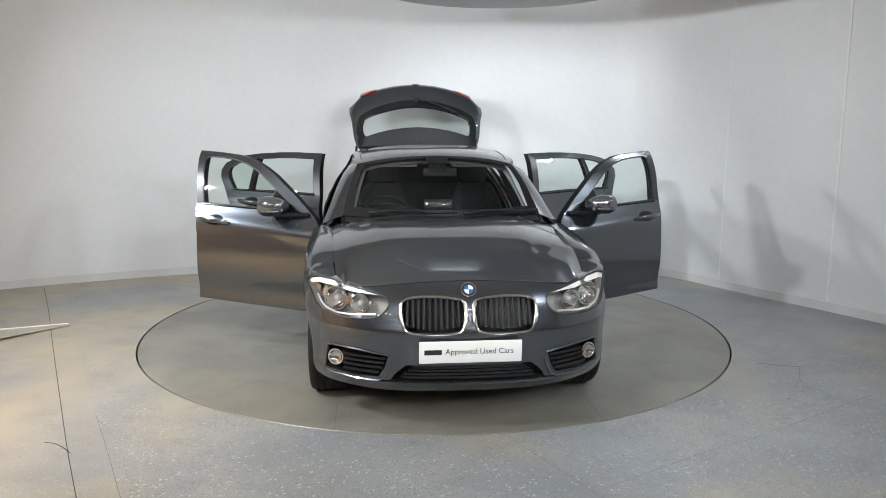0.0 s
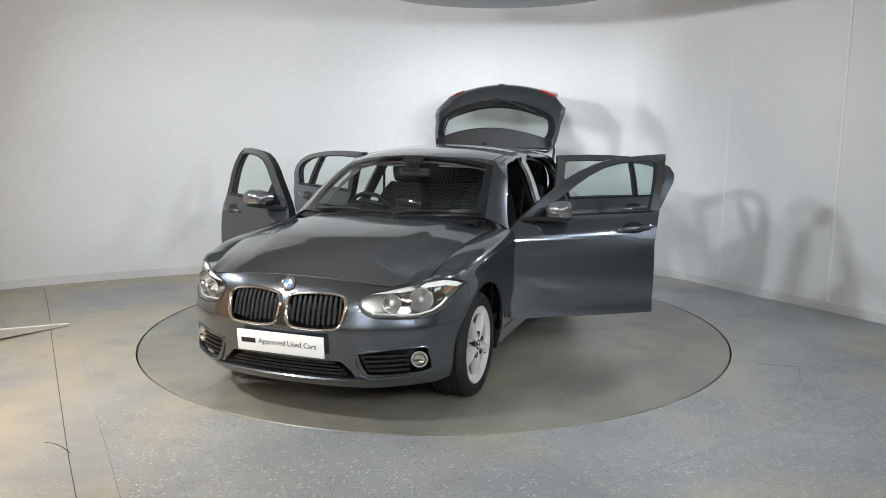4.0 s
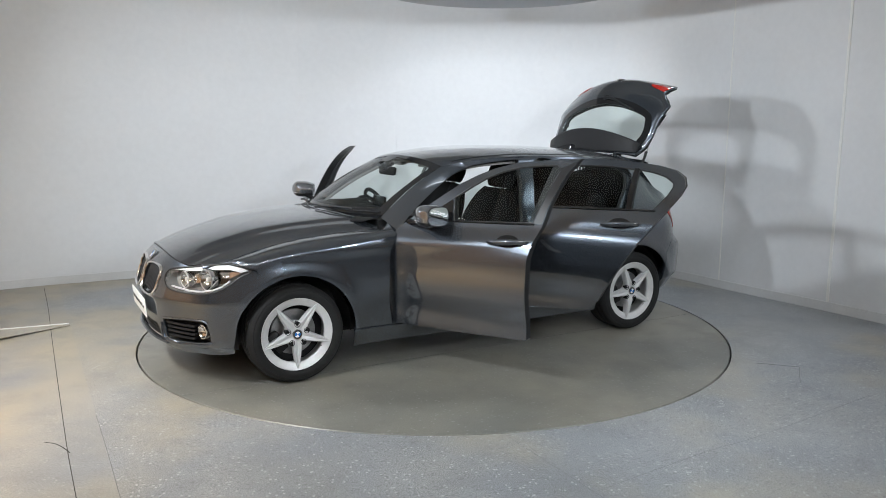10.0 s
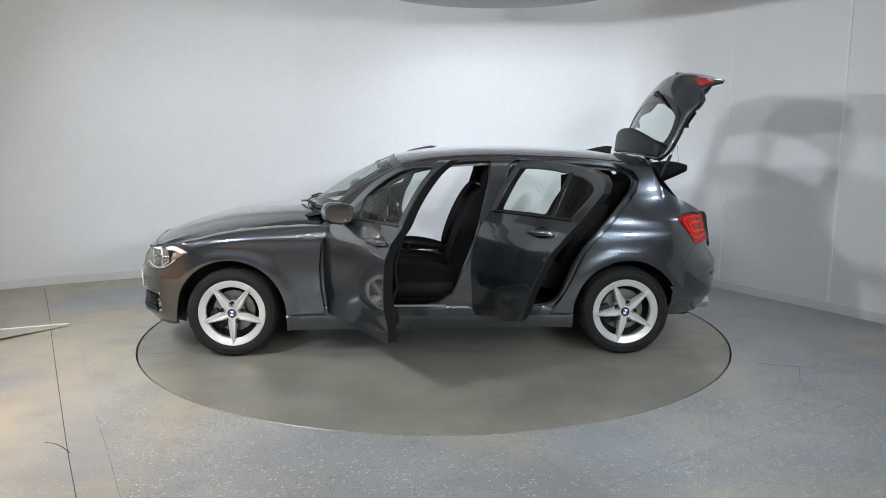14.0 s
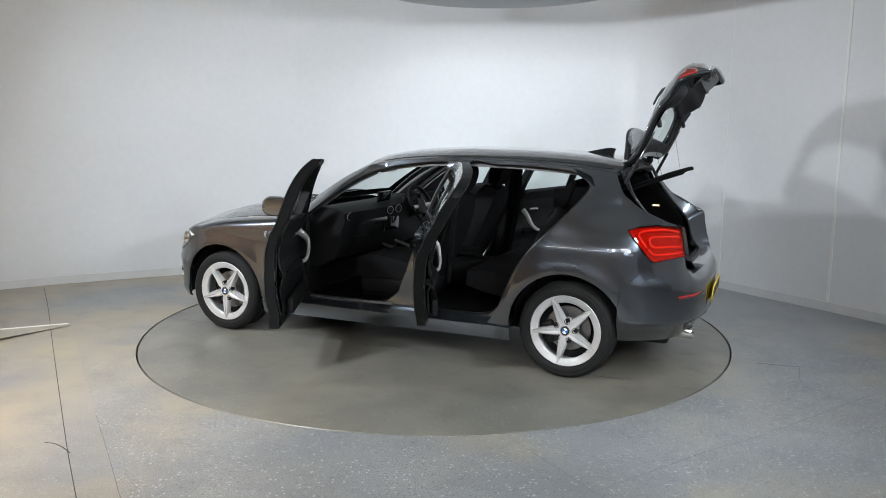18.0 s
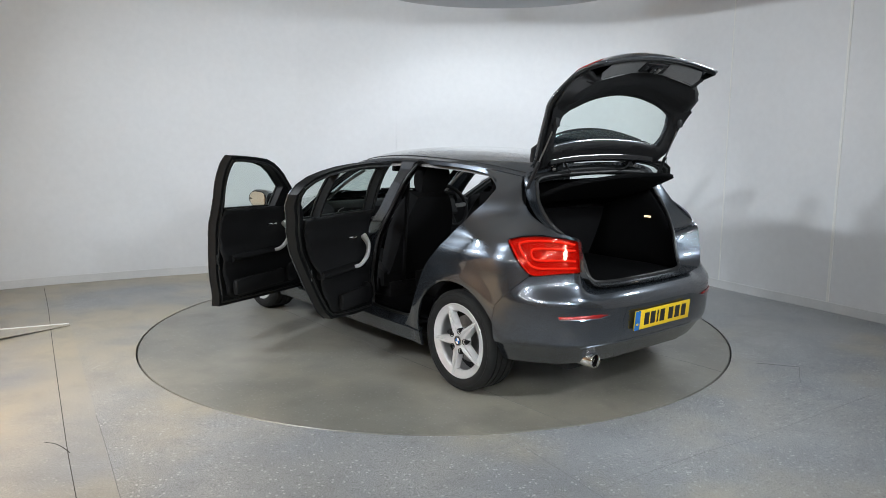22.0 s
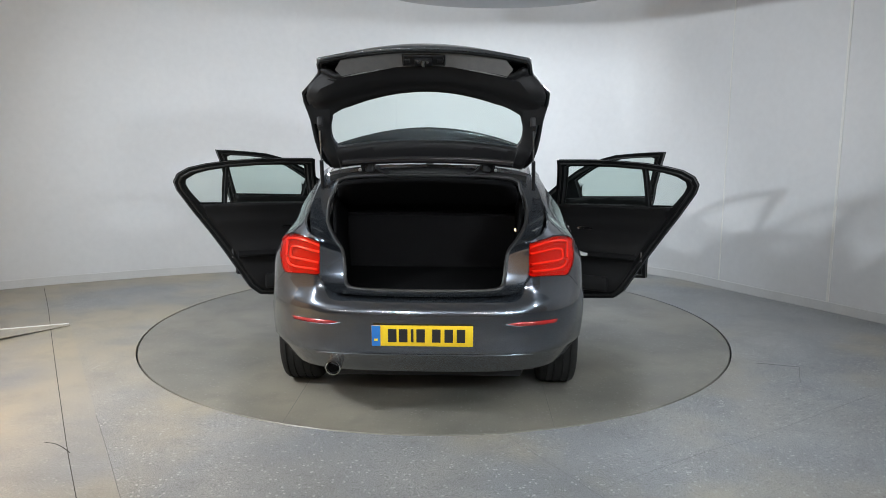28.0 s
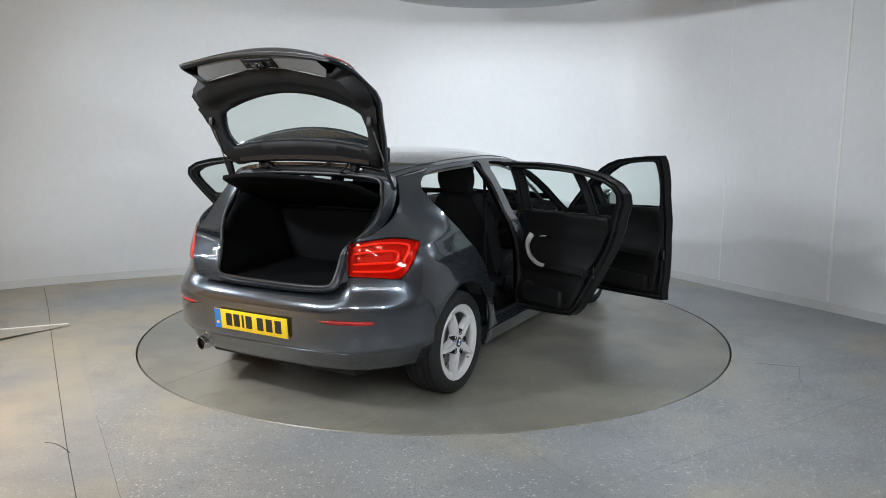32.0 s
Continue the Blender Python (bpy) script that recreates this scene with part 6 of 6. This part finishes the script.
def front_seat(y):
    seat = car_part("front_seat", moved(cushion_shape(0.52, 0.52, 0.16, 0.035), Matrix.Translation((-1.30, y, 0.50)) @ Matrix.Rotation(radians(-9), 4, "Y")), CLOTH, "black cloth front seat with headrest")
    tilt = Matrix.Translation((-1.66, y, 0.80)) @ Matrix.Rotation(radians(67), 4, "Y")
    back = cushion_shape(0.50, 0.62, 0.14, 0.04)
    for v in back.verts:
        v.co.y *= 0.94 - 0.36 * clamp((-v.co.x) / 0.31) ** 2
    part("backrest", moved(back, tilt), CLOTH, seat, "bolstered black cloth backrest")
    hr = cushion_shape(0.245, 0.20, 0.10, 0.0, 10, 0.015)
    for v in hr.verts:
        v.co.y *= (1 - 0.30 * clamp(-v.co.x / 0.1) ** 2.5) * (1 - 0.15 * clamp(v.co.x / 0.1) ** 2)
    part("headrest", moved(hr, Matrix.Translation((-1.80, y, 1.205)) @ Matrix.Rotation(radians(74), 4, "Y")), CLOTH, seat, "black headrest")
    for dy in (-0.055, 0.055):
        part("headrest_post", tube([(-1.755, y + dy, 1.05), (-1.79, y + dy, 1.14)], 0.006, 8), CHROME, seat)
    part("seat_base", box((0.5, 0.42, 0.16), (-1.32, y, 0.36), 0.02), BLACK, seat, "black seat base")
    part("rail_cover", box((0.42, 0.03, 0.10), (-1.30, y + 0.255, 0.42), 0.012), TRIM, seat)
    part("rail_cover", box((0.42, 0.03, 0.10), (-1.30, y - 0.255, 0.42), 0.012), TRIM, seat)


for y in (0.365, -0.365):
    front_seat(y)
bench = car_part("rear_seat", moved(cushion_shape(1.24, 0.50, 0.16, 0.015), Matrix.Translation((-2.16, 0, 0.50)) @ Matrix.Rotation(radians(-7), 4, "Y")), CLOTH, "black cloth rear bench with three headrests")
for y, w in ((0.34, 0.56), (-0.34, 0.56), (0.0, 0.16)):
    part("backrest", moved(cushion_shape(w, 0.60, 0.13, 0.02), Matrix.Translation((-2.46, y, 0.755)) @ Matrix.Rotation(radians(66), 4, "Y")), CLOTH, bench)
for y in (0.36, -0.36):
    hr = cushion_shape(0.25, 0.17, 0.09, 0.0, 10, 0.015)
    for v in hr.verts:
        v.co.y *= (1 - 0.32 * clamp(-v.co.x / 0.085) ** 2.5) * (1 - 0.15 * clamp(v.co.x / 0.085) ** 2)
    part("headrest", moved(hr, Matrix.Translation((-2.59, y, 1.115)) @ Matrix.Rotation(radians(74), 4, "Y")), CLOTH, bench, "black headrest")

# ---- dashboard ----
dash_rows = []
for k in np.linspace(-1, 1, 21):
    y = 0.68 * k
    hood_up = 0.035 * math.exp(-((y + 0.37) / 0.17) ** 2)
    sec = [(-0.62, 0.955), (-0.78, 0.975 + hood_up * 0.5), (-0.92, 0.968 + hood_up), (-0.985, 0.935 + hood_up), (-0.985, 0.87), (-0.955, 0.80), (-0.95, 0.70), (-0.90, 0.60), (-0.72, 0.52), (-0.60, 0.60)]
    dash_rows.append([(x - 0.04 * (1 - k * k), y, z) for x, z in sec])
dash = car_part("dashboard", loft(dash_rows, True, True), TRIM, "black soft dashboard")
part("trim_strip", tube([(-1.012, 0.10, 0.845), (-1.005, 0.3, 0.85), (-0.985, 0.48, 0.855), (-0.962, 0.6, 0.86)], 0.020, 8, flat=0.5), SATIN, dash, "satin grey dashboard strip")
part("screen", box((0.02, 0.20, 0.085), (-0.94, 0.0, 1.005), 0.006, Matrix.Rotation(radians(-8), 3, "Y")), GLOSS, dash, "black flat display")
part("instrument_hood", tube([(-1.0, -0.53, 0.93), (-1.0, -0.50, 0.99), (-1.0, -0.37, 1.01), (-1.0, -0.24, 0.99), (-1.0, -0.21, 0.93)], 0.018, 8), TRIM, dash)
for y in (0.60, 0.07, -0.07, -0.60):
    v = part("air_vent", box((0.02, 0.10, 0.06), (-1.02 + 0.045 * (abs(y) > 0.3), y, 0.905), 0.008), BLACK, dash, "slatted air vent")
    part("vent_ring", tube([(-1.035 + 0.045 * (abs(y) > 0.3), y + 0.05 * math.cos(t), 0.905 + 0.03 * math.sin(t)) for t in np.linspace(0, 2 * math.pi, 17)[:-1]], 0.003, 6, True, up=(1, 0, 0)), SATIN, dash)
part("radio", box((0.03, 0.24, 0.12), (-1.0, 0.0, 0.80), 0.01), GLOSS, dash, "black control panel")
part("glovebox_seam", tube([(-1.0, 0.22, 0.74), (-0.98, 0.58, 0.75)], 0.002, 5), SEAL, dash)
wheel_m = Matrix.Translation((-1.10, -0.37, 0.905)) @ Matrix.Rotation(radians(-64), 4, "Y")
sw = car_part("steering_wheel", moved(tube([(0.178 * math.cos(t), 0.178 * math.sin(t), 0) for t in np.linspace(0, 2 * math.pi, 41)[:-1]], 0.0155, 10, True), wheel_m), TRIM, "black three-spoke steering wheel")
part("boss", moved(box((0.14, 0.16, 0.05), (0, 0, -0.02), 0.02), wheel_m), TRIM, sw)
for a in (0, math.pi / 2, -math.pi / 2):
    part("spoke", moved(tube([(-0.05 * math.cos(a), 0.05 * math.sin(a), -0.015), (-0.17 * math.cos(a), 0.17 * math.sin(a), 0)], 0.018, 8, flat=1.0), wheel_m), SATIN if a else TRIM, sw)
part("column", tube([(-1.06, -0.37, 0.89), (-0.85, -0.37, 0.79)], 0.05, 10), TRIM, sw)
console = car_part("centre_console", box((0.95, 0.20, 0.22), (-1.42, 0, 0.46), 0.03), TRIM, "black centre console")
part("console_edge", tube([(-0.98, 0.105, 0.64), (-1.15, 0.11, 0.585), (-1.45, 0.11, 0.575)], 0.012, 8, flat=0.6), SATIN, console, "satin silver console edge")
part("console_edge", tube([(-0.98, -0.105, 0.64), (-1.15, -0.11, 0.585), (-1.45, -0.11, 0.575)], 0.012, 8, flat=0.6), SATIN, console, "satin silver console edge")
part("gear_lever", tube([(-1.18, 0, 0.56), (-1.20, 0, 0.66)], lambda t: 0.014 + 0.012 * t, 10), TRIM, console, "gear lever")
part("armrest", box((0.34, 0.15, 0.05), (-1.60, 0, 0.61), 0.02), CLOTH, console)
mir = car_part("inside_mirror", box((0.035, 0.24, 0.065), (-1.00, 0.02, 1.235), 0.015, Matrix.Rotation(radians(-12), 3, "Y")), TRIM, "inside rear-view mirror")
part("mirror_stalk", tube([(-0.985, 0.0, 1.25), (-0.96, 0, 1.30)], 0.018, 8), TRIM, mir)
part("mirror_glass", box((0.003, 0.22, 0.05), (-1.0195, 0.02, 1.231), 0.0, Matrix.Rotation(radians(-12), 3, "Y")), MIRROR, mir)
car_part("sensor_pod", box((0.09, 0.12, 0.03), (-1.0, 0, 1.272), 0.012, Matrix.Rotation(radians(28), 3, "Y")), TRIM, "black sensor housing behind the mirror")
both("sun_visor", lambda: box((0.15, 0.40, 0.018), (-1.27, 0.33, 1.292), 0.006, Matrix.Rotation(radians(16), 3, "Y")), HEADLINER, "grey sun visor")
car_part("floor_carpet", box((1.95, 1.40, 0.03), (-1.55, 0, 0.315), 0.01), CARPET, "black carpet")
car_part("bulkhead", box((0.04, 1.44, 0.62), (-0.66, 0, 0.60), 0.01), BLACK, "black bulkhead")
car_part("engine_cover", box((1.05, 1.05, 0.25), (0.0, 0, 0.55), 0.05), BLACK)

# ---- boot ----
boot = car_part("boot_floor", box((0.92, 1.04, 0.03), (-2.86, 0, 0.655), 0.008), CARPET, "black carpeted boot floor")
both("boot_side", lambda: loft([[(x, 0.52 - 0.05 * clamp((-3.0 - x) / 0.3), z) for z in np.linspace(0.66, 0.66 + h, 6)] for x, h in ((-2.5, 0.50), (-2.7, 0.52), (-2.9, 0.54), (-3.0, 0.47), (-3.1, 0.36), (-3.2, 0.24), (-3.235, 0.19))]), CARPET, "black carpeted boot side", thick=0.02)
car_part("boot_back", box((0.03, 1.10, 0.62), (-2.525, 0, 0.93), 0.01, Matrix.Rotation(radians(-22), 3, "Y")), CARPET, "black seat backs seen from the boot")
car_part("boot_lip", box((0.05, 0.82, 0.06), (-3.335, 0, 0.665), 0.015), BLACK, "black loading lip trim")
shelf_rows = [[(x, y * w, z + 0.012 * (1 - (y / 0.5) ** 2)) for y in np.linspace(-0.5, 0.5, 13)] for x, w, z in ((-2.66, 1.0, 1.065), (-2.85, 1.02, 1.125), (-3.0, 1.02, 1.185), (-3.13, 0.98, 1.238), (-3.22, 0.88, 1.268), (-3.275, 0.62, 1.285))]
shelf = car_part("parcel_shelf", loft(shelf_rows), CARPET, "black parcel shelf lifted by its cords", thick=0.022)
for s in (1, -1):
    part("cord", tube([Vector((-3.17, 0.44 * s, 1.255)), gr @ gate_at(0.50 * s, 0.28, 0.055)], 0.0012, 5), TRIM, shelf, "thin lifting cord")
car_part("boot_lamp", box((0.05, 0.010, 0.012), (-3.0, -0.50, 0.98), 0.003), glowing("boot_lamp_glow", (1.0, 0.74, 0.45), 1.6), "small lit boot lamp")
car_part("boot_net_hook", box((0.03, 0.015, 0.03), (-3.15, -0.515, 0.74), 0.004), STEEL)


# ---- what moves ----
TURN = ((0.0, -84.59), (1.0, -91.3), (3.0, -104.55), (6.0, -124.32), (9.0, -144.3), (11.0, -157.95), (13.0, -171.27), (15.0, -184.78), (17.0, -198.28), (19.0, -211.37), (21.0, -224.86), (23.0, -238.33), (25.0, -251.97), (26.5, -262.2), (28.0, -272.48), (30.0, -286.06), (32.0, -299.67))


def motions():
    """The turntable carries the car round."""
    for ob in (turntable, car):
        walk(ob, [(t, pose(0, 0, 0, 0, 0, a)) for t, a in TURN])


motions()
